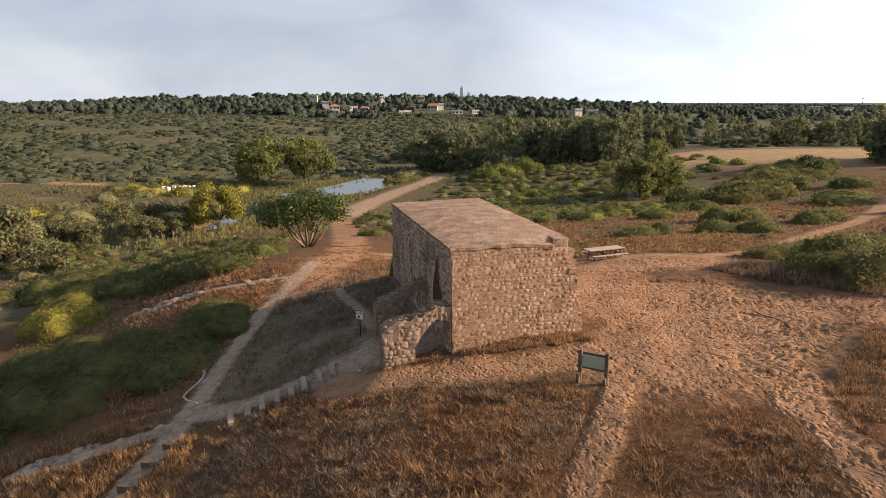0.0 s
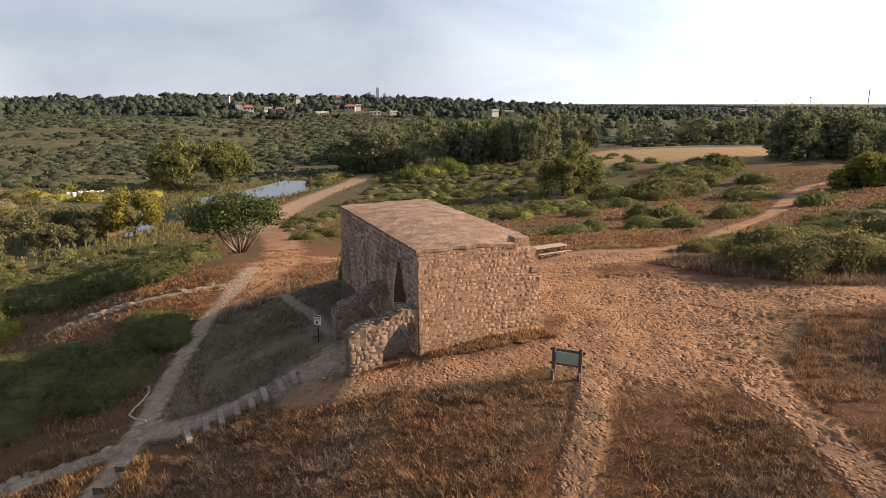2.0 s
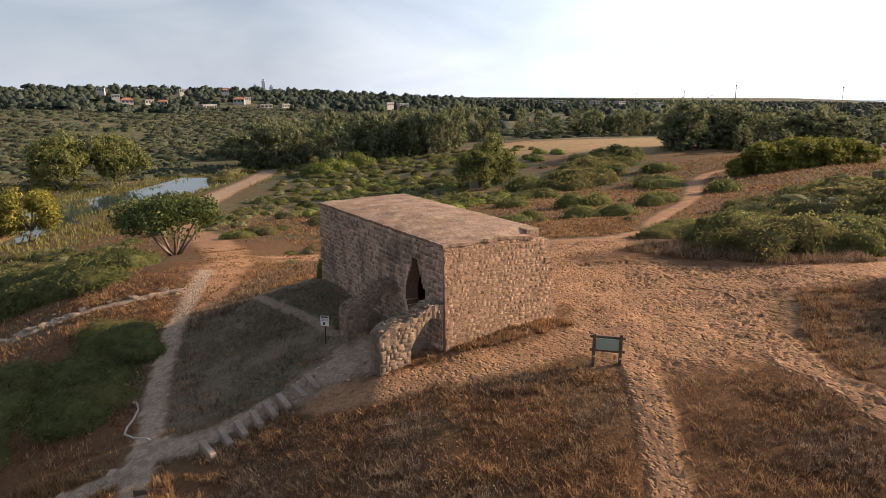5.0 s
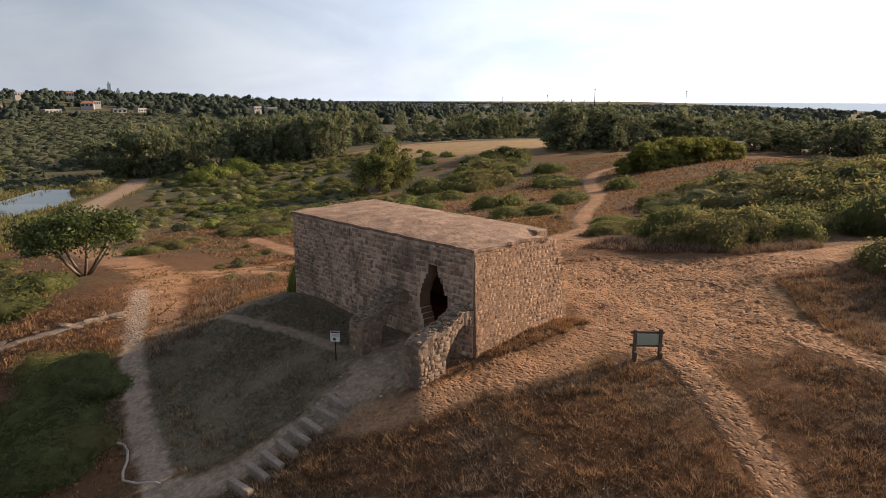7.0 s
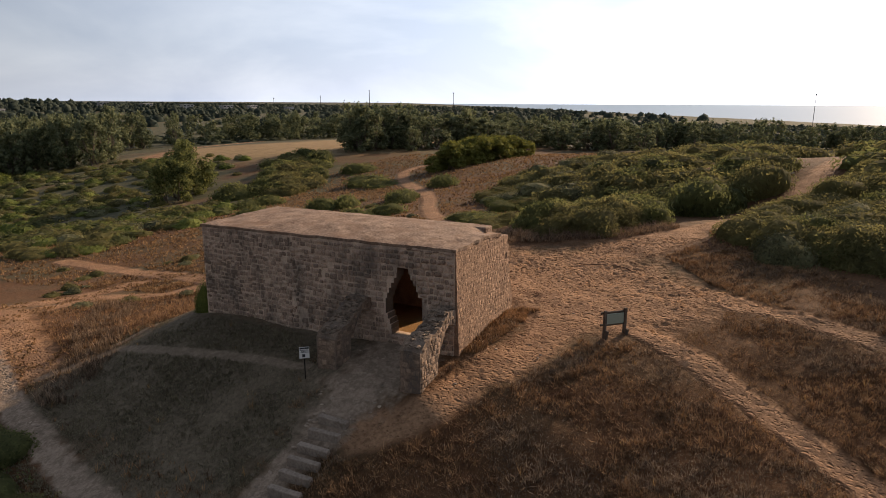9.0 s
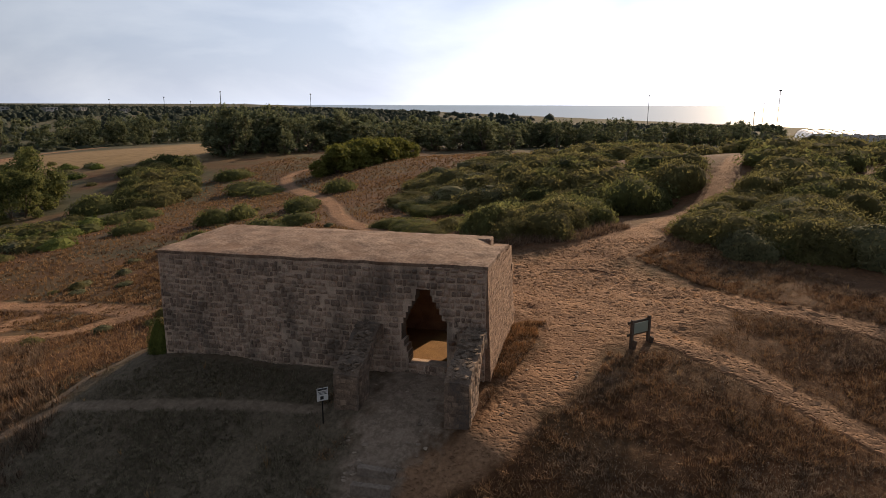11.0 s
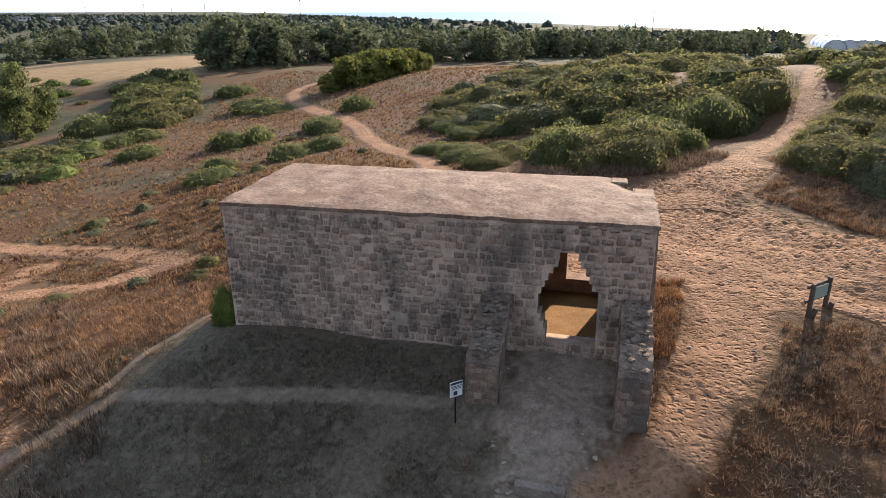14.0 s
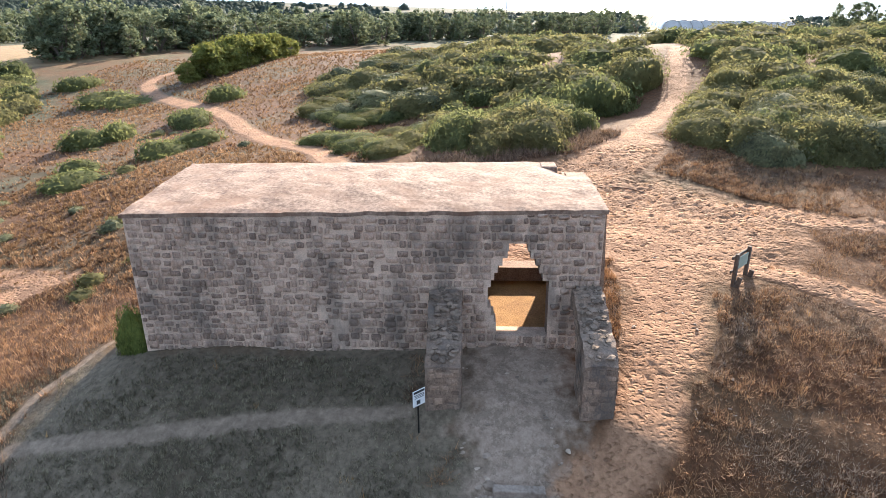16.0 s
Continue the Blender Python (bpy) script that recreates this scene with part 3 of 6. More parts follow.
# ---- ground and water ----
def build_ground():
    def outward(step, count):
        """Wider and wider steps for 400 m, and long ones out to the horizon."""
        rate = 5.0
        for _ in range(40):
            rate = math.asinh(400 / step * rate / count)
        out = step * count / rate * np.sinh(rate * np.arange(1, count + 1) / count)
        return np.concatenate([out, np.geomspace(400, 4700, 26)[1:]])

    def spaced(lo, hi, step, below, above):
        core = np.arange(lo, hi, step)
        return np.concatenate([lo - outward(step, below)[::-1], core, core[-1] + outward(step, above)])

    STEP, WEST, SOUTH = 0.1, 110, 80
    sx, sy = spaced(-1.5, 17.5, STEP, WEST, 150), spaced(-12.0, 11.5, STEP, SOUTH, 195)
    n, m = len(sx), len(sy)
    gx, gy = np.meshgrid(sx, sy, indexing="ij")
    gz = ground_height(gx, gy)
    rng = np.random.default_rng(5)
    for k in range(26):
        a, w = rng.uniform(0, 6.28), rng.uniform(0.6, 3.2)
        amp = 0.0035 * (1 + 2.5 / w)
        gz = gz + amp * np.sin(w * (gx * math.cos(a) + gy * math.sin(a)) + rng.uniform(0, 6.28)) * np.exp(-(np.hypot(gx, gy) / 60) ** 2)
    # footprints trodden into the sand, each a hollow with a low rim
    core = area(gx, gy, SAND)
    for _ in range(13000):
        px, py = rng.uniform(-1.2, 17.2), rng.uniform(-11.8, 11.3)
        turn, depth, big = rng.uniform(0, math.pi), rng.uniform(0.016, 0.05), rng.uniform(0.7, 1.15)
        i, j = int((px + 1.5) / STEP) + WEST + 25, int((py + 12.0) / STEP) + SOUTH + 25
        if core[i, j] < 0.44:
            continue
        depth *= 0.45 + 0.55 * min(1.0, max(0.0, (px - 0.4 * py - 5.0) / 6.0))
        w = (slice(i - 4, i + 5), slice(j - 4, j + 5))
        u, v = gx[w] - px, gy[w] - py
        q = ((u * math.cos(turn) + v * math.sin(turn)) / (0.14 * big)) ** 2 + ((v * math.cos(turn) - u * math.sin(turn)) / (0.085 * big)) ** 2
        gz[w] += depth * (0.55 * np.exp(-(np.sqrt(q) - 1.35) ** 2 / 0.14) - 1.2 * np.exp(-q))
    # the sunken floor of the house
    inside = smooth_step((2.25 - np.abs(gx - 2.45)) / 0.3) * smooth_step((6.05 - np.abs(gy - 6.25)) / 0.3)
    gz = gz * (1 - inside) - 0.7 * inside
    # the stream's bed
    gz = gz - 3.0 * np.maximum(smooth_step((near_path(gx, gy, STREAM[5:], 4.6) - 0.38) / 0.3), smooth_step((near_path(gx, gy, STREAM, 2.4) - 0.38) / 0.3))
    i = np.arange(n * m).reshape(n, m)
    faces = np.stack([i[:-1, :-1], i[1:, :-1], i[1:, 1:], i[:-1, 1:]], -1).reshape(-1, 4)
    me = mesh_of("ground", np.stack([gx, gy, gz], -1).reshape(-1, 3), faces, M_GROUND, True)
    for name, lines in (("sand", SAND), ("pale", PALE), ("field", FIELD), ("green", GREEN), ("shade_turf", SHADE_TURF), ("faint", FAINT)):
        at = me.attributes.new(name, "FLOAT", "POINT")
        value = area(gx, gy, lines)
        if name == "green":
            value = np.maximum(value, 1.2 * smooth_step((np.hypot(gx, gy) - 210) / 120))
        at.data.foreach_set("value", value.ravel().astype(np.float32))
    return tagged(new("ground", me), "sandy heath ground with dry grass, trodden sand and footpaths", "ground", kind="structure")


STREAM = [(-75, 62), (-45, 70), (-28, 76), (-17, 88), (-10, 112), (0, 128), (12, 141), (19, 151), (25, 160)]
ground = build_ground()


def build_stream():
    bm = bmesh.new()
    rows = []
    for k in range(len(STREAM)):
        a, b = Vector(STREAM[max(k - 1, 0)]), Vector(STREAM[min(k + 1, len(STREAM) - 1)])
        d = (b - a).normalized()
        s = Vector((-d.y, d.x))
        p = Vector(STREAM[k])
        lvl = -10.9 if k < 3 else -10.9 - 1.3 * min(1, (k - 2) / 4)
        rows.append([bm.verts.new((*(p + s * w), lvl)) for w in (-9, 9)])
    for a, b in zip(rows, rows[1:]):
        bm.faces.new((a[0], a[1], b[1], b[0]))
    ob = part("water", bm, M_WATER)
    return tagged(ob, "still green stream winding through reeds", "stream", kind="structure")


build_stream()


def build_sea():
    bm = bmesh.new()
    d, s = Vector((0.82, 0.57, 0)), Vector((0.57, -0.82, 0))
    o = s * 470 + Vector((0, 0, -12.0))
    vs = [bm.verts.new(o + d * a + s * b) for a, b in ((-3600, 0), (4700, 0), (4700, 4400), (-3600, 4400))]
    bm.faces.new(vs)
    return tagged(part("sea", bm, M_SEA), "hazy grey-blue sea under a low sun", "sea", kind="structure")


build_sea()


# ---- the stone house ----
LENGTH, WIDTH, TOP = 12.5, 4.9, 4.08
COURSE = 0.212
rng = np.random.default_rng(11)


def wall_rows(bm, span, z0, z1, box_of, hole=lambda z: None):
    """A wall as a stack of courses, each split by the opening that passes through it."""
    n = round((z1 - z0) / COURSE)
    h = (z1 - z0) / n
    for k in range(n):
        lo, hi = z0 + k * h, z0 + (k + 1) * h
        gap = hole((lo + hi) / 2)
        pieces = [span] if not gap else [(span[0], gap[0]), (gap[1], span[1])]
        for a, b in pieces:
            if b - a > 0.02:
                box(bm, *box_of(a, b, lo, hi))


def door_gap(z):
    """The broken doorway of the long wall: its two jambs at each height."""
    if z < 0.42 or z > 3.16:
        return None
    left = np.interp(z, (0.42, 0.85, 1.15, 1.4, 1.85, 2.1, 2.35, 2.6, 2.8, 3.16), (2.68, 2.70, 2.82, 2.94, 2.94, 2.84, 2.74, 2.62, 2.45, 2.40))
    right = np.interp(z, (0.42, 2.05, 2.1, 2.4, 2.65, 2.9, 3.16), (1.31, 1.33, 1.44, 1.57, 1.69, 1.86, 1.95))
    return float(right), float(left)


def back_gap(z):
    return (0.78, 2.42) if 0.62 < z < 2.25 else None


def end_edge(z):
    """Right edge of the end wall, which breaks away in steps towards its top."""
    return float(np.interp(z, (0.3, 0.9, 1.6, 2.2, 2.45, 3.80, 3.84, 4.1), (5.16, 5.12, 5.06, 4.98, 4.87, 4.84, 4.06, 4.04)))


def roof_edge(x, y):
    """Height of the roof's upper side along its rim."""
    return TOP + 0.06 - 0.2 * (y / LENGTH) * (1 - x / WIDTH) - 0.12 * (y / LENGTH) * (x / WIDTH)


def under_roof(bm):
    """Trims a wall's top to the sloping roof."""
    for v in bm.verts:
        v.co.z = min(v.co.z, roof_edge(v.co.x, v.co.y) - 0.10)
    return bm


house = tagged(new("stone_house"), "flat-roofed roughly coursed sandstone house with a broken doorway", "building")
wall_front = bmesh.new()
wall_rows(wall_front, (0.0, LENGTH), -1.2, TOP - 0.06, lambda a, b, lo, hi: ((0.0, a, lo), (0.55, b, hi)), door_gap)
bmesh.ops.remove_doubles(wall_front, verts=wall_front.verts, dist=0.001)
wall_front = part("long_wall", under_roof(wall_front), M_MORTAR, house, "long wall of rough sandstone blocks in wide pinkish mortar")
wall_front.data.materials.append(M_JAMB_SHADE)
# reveals of the doorway take the darkened stone in place of shade
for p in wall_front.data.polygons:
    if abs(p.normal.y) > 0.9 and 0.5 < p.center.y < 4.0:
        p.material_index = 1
wall_end = bmesh.new()
_n = 24
for k in range(_n):
    lo, hi = -0.9 + k * (TOP - 0.06 + 0.9) / _n, -0.9 + (k + 1) * (TOP - 0.06 + 0.9) / _n
    lean = 0.045 * (TOP - (lo + hi) / 2)
    edge_x = end_edge((lo + hi) / 2) + rng.uniform(-0.08, 0.08)
    box(wall_end, (0.012, -0.02 - lean, lo), (edge_x, 0.5, hi))
bmesh.ops.remove_doubles(wall_end, verts=wall_end.verts, dist=0.001)
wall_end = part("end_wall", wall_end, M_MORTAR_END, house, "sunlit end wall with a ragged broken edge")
wall_back = bmesh.new()
wall_rows(wall_back, (0.78, LENGTH), -1.0, TOP - 0.06, lambda a, b, lo, hi: ((WIDTH - 0.6, a, lo), (WIDTH, b, hi)), back_gap)
box(wall_back, (WIDTH - 0.62, 0.45, -0.8), (WIDTH - 0.03, 0.80, 2.6))
box(wall_back, (3.0, 0.52, 3.3), (WIDTH - 0.62, 1.0, 3.60))
bmesh.ops.remove_doubles(wall_back, verts=wall_back.verts, dist=0.001)
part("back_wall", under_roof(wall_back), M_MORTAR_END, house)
wall_far = bmesh.new()
box(wall_far, (0.55, LENGTH - 0.55, -1.2), (WIDTH - 0.6, LENGTH - 0.01, TOP - 0.06))
part("far_wall", under_roof(wall_far), M_MORTAR, house)
inner = bmesh.new()
box(inner, (0.55, 0.5, -0.9), (WIDTH - 0.6, LENGTH - 0.55, 0.19))
part("floor_slab", inner, M_EARTH, house, "trodden ochre earth floor")


def build_roof():
    """A slightly domed roof of screed, with the corner by the back wall broken down."""
    bm = bmesh.new()
    nx, ny = 26, 60
    top = []
    for i in range(nx + 1):
        row = []
        for j in range(ny + 1):
            x, y = -0.05 + (WIDTH + 0.10) * i / nx, -0.06 + (LENGTH + 0.12) * j / ny
            z = roof_edge(x, y)
            z += 0.13 * math.sin(math.pi * i / nx) * math.sin(math.pi * min(1, max(0, (y + 1) / 13.5)))
            z += 0.03 * noise.noise(Vector((x * 1.3, y * 1.3, 0.3))) + 0.014 * noise.noise(Vector((x * 5, y * 5, 3.3)))
            z -= 0.24 * math.exp(-((x - 4.1) / 0.8) ** 2 - ((y - 0.45) / 0.55) ** 2)
            edge = min(i, nx - i, j, ny - j)
            if edge == 0:
                x += 0.05 * noise.noise(Vector((x, y * 2.9, 8)))
                y += 0.05 * noise.noise(Vector((x * 2.9, y, 5)))
                z -= 0.015 + 0.02 * noise.noise(Vector((x * 1.7, y * 1.7, 2)))
            row.append(bm.verts.new((x, y, z)))
        top.append(row)
    for i in range(nx):
        for j in range(ny):
            if top[i][j].co.x >= 3.95 and top[i][j].co.y < 0.62:
                continue
            bm.faces.new((top[i][j], top[i + 1][j], top[i + 1][j + 1], top[i][j + 1]))
    for v in [v for v in bm.verts if not v.link_faces]:
        bm.verts.remove(v)
    r = bmesh.ops.extrude_face_region(bm, geom=list(bm.faces))
    bmesh.ops.translate(bm, vec=(0, 0, -0.11), verts=[v for v in r["geom"] if isinstance(v, bmesh.types.BMVert)])
    return part("roof", bm, M_ROOF, house, "pinkish worn lime-screed flat roof")


build_roof()
stub = bmesh.new()
box(stub, (4.25, 0.70, 3.5), (4.92, 1.22, TOP + 0.05), 0.04)
part("roof_stub", stub, M_ROOF, house, "broken stub of the old parapet")


def side_arch(x):
    """Underside of the half arch against the house wall."""
    return float(np.interp(x, (-1.36, -1.32, -1.13, -0.81, -0.6, -0.48, -0.2, 0.0), (0.5, 0.57, 0.88, 1.29, 1.46, 1.50, 1.40, 1.30)))


def pier_top(x, x_out, drop):
    """Height of a porch wall's broken top."""
    return float(np.interp(x, (x_out, x_out + 0.25, -1.25, -0.6, 0), (1.12, 1.34, 1.60, 1.92, 1.96))) - drop * float(np.interp(x, (-1.3, -0.3), (1.0, 0.3)))


def build_porch_wall(y0, y1, x_out, name, label, drop):
    """A ruined porch wall: a pier, and half a pointed arch that leans on the house."""
    bm = bmesh.new()
    xs = [(x, -1.0) for x in np.linspace(x_out, -1.36, 7)] + [(x, None) for x in np.linspace(-1.36, 0.0, 15)]
    rows = []
    for x, bottom in xs:
        top = pier_top(x, x_out, drop) + rng.uniform(-0.05, 0.05)
        low = side_arch(x) if bottom is None else bottom
        w = rng.uniform(-0.02, 0.02)
        rows.append([bm.verts.new(p) for p in ((x, y0 + w, low), (x, y0 + w, top), (x, (y0 + y1) / 2, top + rng.uniform(0, 0.08)), (x, y1 + w, top), (x, y1 + w, low))])
    for a, b in zip(rows, rows[1:]):
        for k in range(5):
            bm.faces.new((a[k], a[(k + 1) % 5], b[(k + 1) % 5], b[k]))
    bm.faces.new(rows[0][::-1])
    bm.faces.new(rows[-1])
    return part(name, bm, M_PIER, house, label)


porch_a = build_porch_wall(3.62, 4.48, -2.28, "porch_pier", "ruined porch wall with half an arch", 0.26)
porch_b = build_porch_wall(-0.06, 0.72, -2.58, "porch_pier", "ruined porch wall with half an arch and a grey rubble top", 0.0)


# ---- stones of the walls ----
STONE = (0.25, 0.17, 0.03)            # width, height and depth of a stone before it is fitted


def stone_mesh(seed, mat):
    """A rough block: a rounded eight-sided face that stands proud of its bed."""
    rs = np.random.default_rng(seed)
    bm = bmesh.new()
    rim, face = [], []
    for k in range(8):
        u, v = ((0.5, 0.37), (0.41, 0.5), (-0.41, 0.5), (-0.5, 0.37), (-0.5, -0.37), (-0.41, -0.5), (0.41, -0.5), (0.5, -0.37))[k]
        u, v = u * STONE[0] * rs.uniform(0.88, 1.03), v * STONE[1] * rs.uniform(0.86, 1.04)
        rim.append(bm.verts.new((u, v, 0)))
        f = rs.uniform(0.84, 0.94)
        face.append(bm.verts.new((u * f, v * f, STONE[2] * rs.uniform(0.75, 1.15))))
    for k in range(8):
        bm.faces.new((rim[k], rim[(k + 1) % 8], face[(k + 1) % 8], face[k]))
    bm.faces.new(face)
    for f in bm.faces:
        f.smooth = True
    me = bpy.data.meshes.new("stone")
    bm.to_mesh(me)
    bm.free()
    me.materials.append(mat)
    return me


def block_mesh(seed):
    """A rough-squared loose block."""
    rs = np.random.default_rng(seed)
    bm = bmesh.new()
    box(bm, (-0.5, -0.5, -0.5), (0.5, 0.5, 0.5), 0.09)
    for v in bm.verts:
        v.co += Vector(rs.uniform(-0.07, 0.07, 3))
    me = bpy.data.meshes.new("stone")
    bm.to_mesh(me)
    bm.free()
    me.materials.append(M_STONE_END)
    return me


STONES = [stone_mesh(s, M_STONE) for s in range(14)]
STONES_PIER = [stone_mesh(s, M_STONE_PIER) for s in range(14)]
STONES_END = [stone_mesh(s, M_STONE_END) for s in range(14)]
BLOCKS = [block_mesh(s) for s in range(6)]


def arrays(me):
    v = np.zeros(len(me.vertices) * 3, np.float32)
    me.vertices.foreach_get("co", v)
    return v.reshape(-1, 3)


def stone_courses(parent, origin, udir, ndir, u0, u1, z0, z1, course, wide, singles, rs, skip=lambda u, z: False, lean=0.0, depth=0.034, meshes=STONES, rest=M_STONE_JOIN, uneven=1.0, bare=0.55, joint=0.02):
    """Lays stones over a wall face, course by course: the first ones as parts, the rest joined."""
    udir, ndir, origin = Vector(udir), Vector(ndir), Vector(origin)
    rest_v, rest_f, count = [], [], 0
    spots = []
    z = z0
    while z < z1 - 0.05:
        h = min(course * rs.uniform(0.82, 1.25), z1 - z)
        u = u0 - rs.uniform(0, 0.2)
        while u < u1 - 0.04:
            w = wide * rs.uniform(0.6, 1.6)
            a, b = max(u, u0), min(u + w, u1)
            if b - a > 0.08 and not skip((a + b) / 2, z + h / 2) and not skip(a + 0.03, z + h / 2) and not skip(b - 0.03, z + h / 2) and noise.noise(Vector((u * 0.9, z * 0.9, u0 + 4))) < bare:
                spots.append(((a + b) / 2, z + h / 2, b - a, h))
            u += w
        z += h
    spots.sort(key=lambda q: q[0])
    for k, (u, z, w, h) in enumerate(spots):
        gap = joint * rs.uniform(0.6, 1.7)
        d = depth * rs.uniform(0.45, 1.15)
        z += uneven * rs.uniform(-0.034, 0.034)
        h *= 1 + uneven * rs.uniform(-0.16, 0.08)
        w *= 1 + uneven * rs.uniform(-0.12, 0.05)
        p = origin + udir * u + Vector((0, 0, z)) - ndir * (lean * z)
        m = Matrix.Identity(4)
        m.col[0][:3] = udir * max(w - gap, 0.05) / STONE[0]
        m.col[1][:3] = Vector((0, 0, max(h - gap, 0.05) / STONE[1]))
        m.col[2][:3] = ndir * d / STONE[2]
        m.col[3][:3] = p - ndir * 0.004
        me = meshes[int(rs.integers(len(meshes)))]
        if k < singles:
            ob = new("stone", me)
            ob.parent = parent
            ob.matrix_local = m @ pose(0, 0, 0, 0, 0, rs.uniform(-6, 6) * uneven)
        else:
            v = arrays(me) @ np.array(m.to_3x3()).T + np.array(m.translation)
            o = count * 16
            rest_v.append(v)
            for q in range(8):
                r = (q + 1) % 8
                rest_f.append((o + 2 * q, o + 2 * r, o + 2 * r + 1, o + 2 * q + 1))
            rest_f += [(o + 1, o + 3, o + 5, o + 7), (o + 1, o + 7, o + 9, o + 15), (o + 9, o + 11, o + 13, o + 15)]
            count += 1
    if rest_v:
        ob = new("stonework", mesh_of("stonework", np.concatenate(rest_v), rest_f, rest, True))
        ob.parent = parent
        tagged(ob, "smaller weathered stone courses", kind="stuff")


def in_door(u, z):
    g = door_gap(z)
    return bool(g) and g[0] - 0.03 < u < g[1] + 0.03


def behind_pier(u, z):
    return (3.72 < u < 4.42 or -0.02 < u < 0.68) and 1.35 < z < 1.85


srs = np.random.default_rng(90)
def seam(z):
    """Where the larger stones by the doorway give way to the smaller ones."""
    return 6.4 + 0.9 * math.sin(1.9 * z) + 0.4 * math.sin(5.3 * z + 1)


stone_courses(wall_front, (-0.02, 0, 0), (0, 1, 0), (-1, 0, 0), 0.0, 7.7, -0.75, TOP - 0.08, 0.205, 0.235, 165, srs, lambda u, z: in_door(u, z) or behind_pier(u, z) or z > roof_edge(0, u) - 0.17 or u > seam(z), depth=0.045, uneven=0.9, bare=0.85, joint=0.030)
stone_courses(wall_front, (-0.02, 0, 0), (0, 1, 0), (-1, 0, 0), 5.1, LENGTH - 0.02, -0.75, TOP - 0.08, 0.178, 0.20, 130, srs, lambda u, z: z > roof_edge(0, u) - 0.17 or u < seam(z), depth=0.036, uneven=1.4, bare=0.6, joint=0.026)
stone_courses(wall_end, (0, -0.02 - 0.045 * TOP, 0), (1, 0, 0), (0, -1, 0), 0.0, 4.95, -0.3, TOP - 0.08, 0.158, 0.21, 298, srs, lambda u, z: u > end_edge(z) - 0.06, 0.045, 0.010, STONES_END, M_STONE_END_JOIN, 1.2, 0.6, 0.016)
for pier, y0, y1, xo, drop in ((porch_a, 3.62, 4.48, -2.28, 0.26), (porch_b, -0.06, 0.72, -2.58, 0.0)):
    stone_courses(pier, (xo, y0, 0), (0, 1, 0), (-1, 0, 0), 0.02, y1 - y0 - 0.02, -0.55, 1.1 - drop, 0.17, 0.21, 70, srs, depth=0.011, meshes=STONES_PIER, rest=M_STONE_PIER, bare=0.55, joint=0.016)
    for yy, nn in ((y0 - 0.02, -1), (y1 + 0.02, 1)):
        stone_courses(pier, (0, yy, 0), (1, 0, 0), (0, nn, 0), xo + 0.03, -0.02, -0.55, 1.75, 0.165, 0.21, 110, srs,
                      lambda u, z, xo=xo, drop=drop: z > pier_top(u, xo, drop) - 0.09 or (u > -1.38 and z < side_arch(u) + 0.06), depth=0.011, meshes=STONES_PIER, rest=M_STONE_PIER, bare=0.55, joint=0.016)


def rock_mesh(seed, mat, detail=2):
    bm = bmesh.new()
    bmesh.ops.create_icosphere(bm, subdivisions=detail, radius=0.5)
    for v in bm.verts:
        n_ = noise.noise(v.co * 2.1 + Vector((seed * 7.1, 0, 0)))
        v.co *= 1 + 0.55 * n_
        v.co.z *= 0.7
        if v.co.z < -0.2:
            v.co.z = -0.2
    me = bpy.data.meshes.new("rock")
    bm.to_mesh(me)
    bm.free()
    me.materials.append(mat)
    return me


RUBBLE = [rock_mesh(s, M_RUBBLE, 1) for s in range(6)]
ROCKS = [rock_mesh(s + 20, M_ROCK) for s in range(6)]

# loose rubble that crowns the porch walls and the broken corner
for pier, y0, y1, xo, n_, drop in ((porch_a, 3.64, 4.46, -2.28, 90, 0.26), (porch_b, -0.04, 0.70, -2.58, 100, 0.0)):
    for k in range(n_):
        u, v = srs.uniform(xo + 0.08, -0.05), srs.uniform(y0 + 0.08, y1 - 0.08)
        z = pier_top(u, xo, drop) - 0.02
        ob = new("stone", RUBBLE[int(srs.integers(6))])
        ob.parent = pier
        s = srs.uniform(0.12, 0.28)
        z += 0.05
        ob.matrix_local = pose(u, v, z, srs.uniform(-15, 15), srs.uniform(-15, 15), srs.uniform(0, 360)) @ Matrix.Diagonal((s, s * srs.uniform(0.7, 1.2), s * 0.7, 1))
for k in range(44):
    z = 0.30 + 2.9 * k / 44
    ob = new("stone", BLOCKS[int(srs.integers(6))])
    ob.parent = wall_end
    s = srs.uniform(0.16, 0.30)
    ob.matrix_local = pose(end_edge(z) + srs.uniform(-0.12, 0.03), srs.uniform(0.10, 0.42) - 0.045 * (TOP - z), z, srs.uniform(-6, 6), srs.uniform(-6, 6), srs.uniform(-12, 12)) @ Matrix.Diagonal((s * 1.3, s * 1.2, s * 0.8, 1))


for k in range(9):
    ob = new("stone", BLOCKS[int(srs.integers(6))])
    ob.parent = wall_end
    s = srs.uniform(0.14, 0.22)
    ob.matrix_local = pose(2.5 + 0.17 * k, srs.uniform(0.0, 0.1), TOP + 0.02 - 0.02 * k, srs.uniform(-8, 8), srs.uniform(-8, 8), srs.uniform(-15, 15)) @ Matrix.Diagonal((s * 1.2, s, s * 0.7, 1))


def rock(x, y, s, flat=0.34, lift=0.0):
    ob = new("rock", ROCKS[int(srs.integers(6))])
    ob.matrix_world = pose(x, y, float(ground_height(x, y)) - 0.10 * s + lift, srs.uniform(-8, 8), srs.uniform(-8, 8), srs.uniform(0, 360)) @ Matrix.Diagonal((s, s * srs.uniform(0.6, 1.1), s * flat, 1))
    return tagged(ob, "pale weathered limestone rock in the sandy ground", "rock", "rocks by the paths")


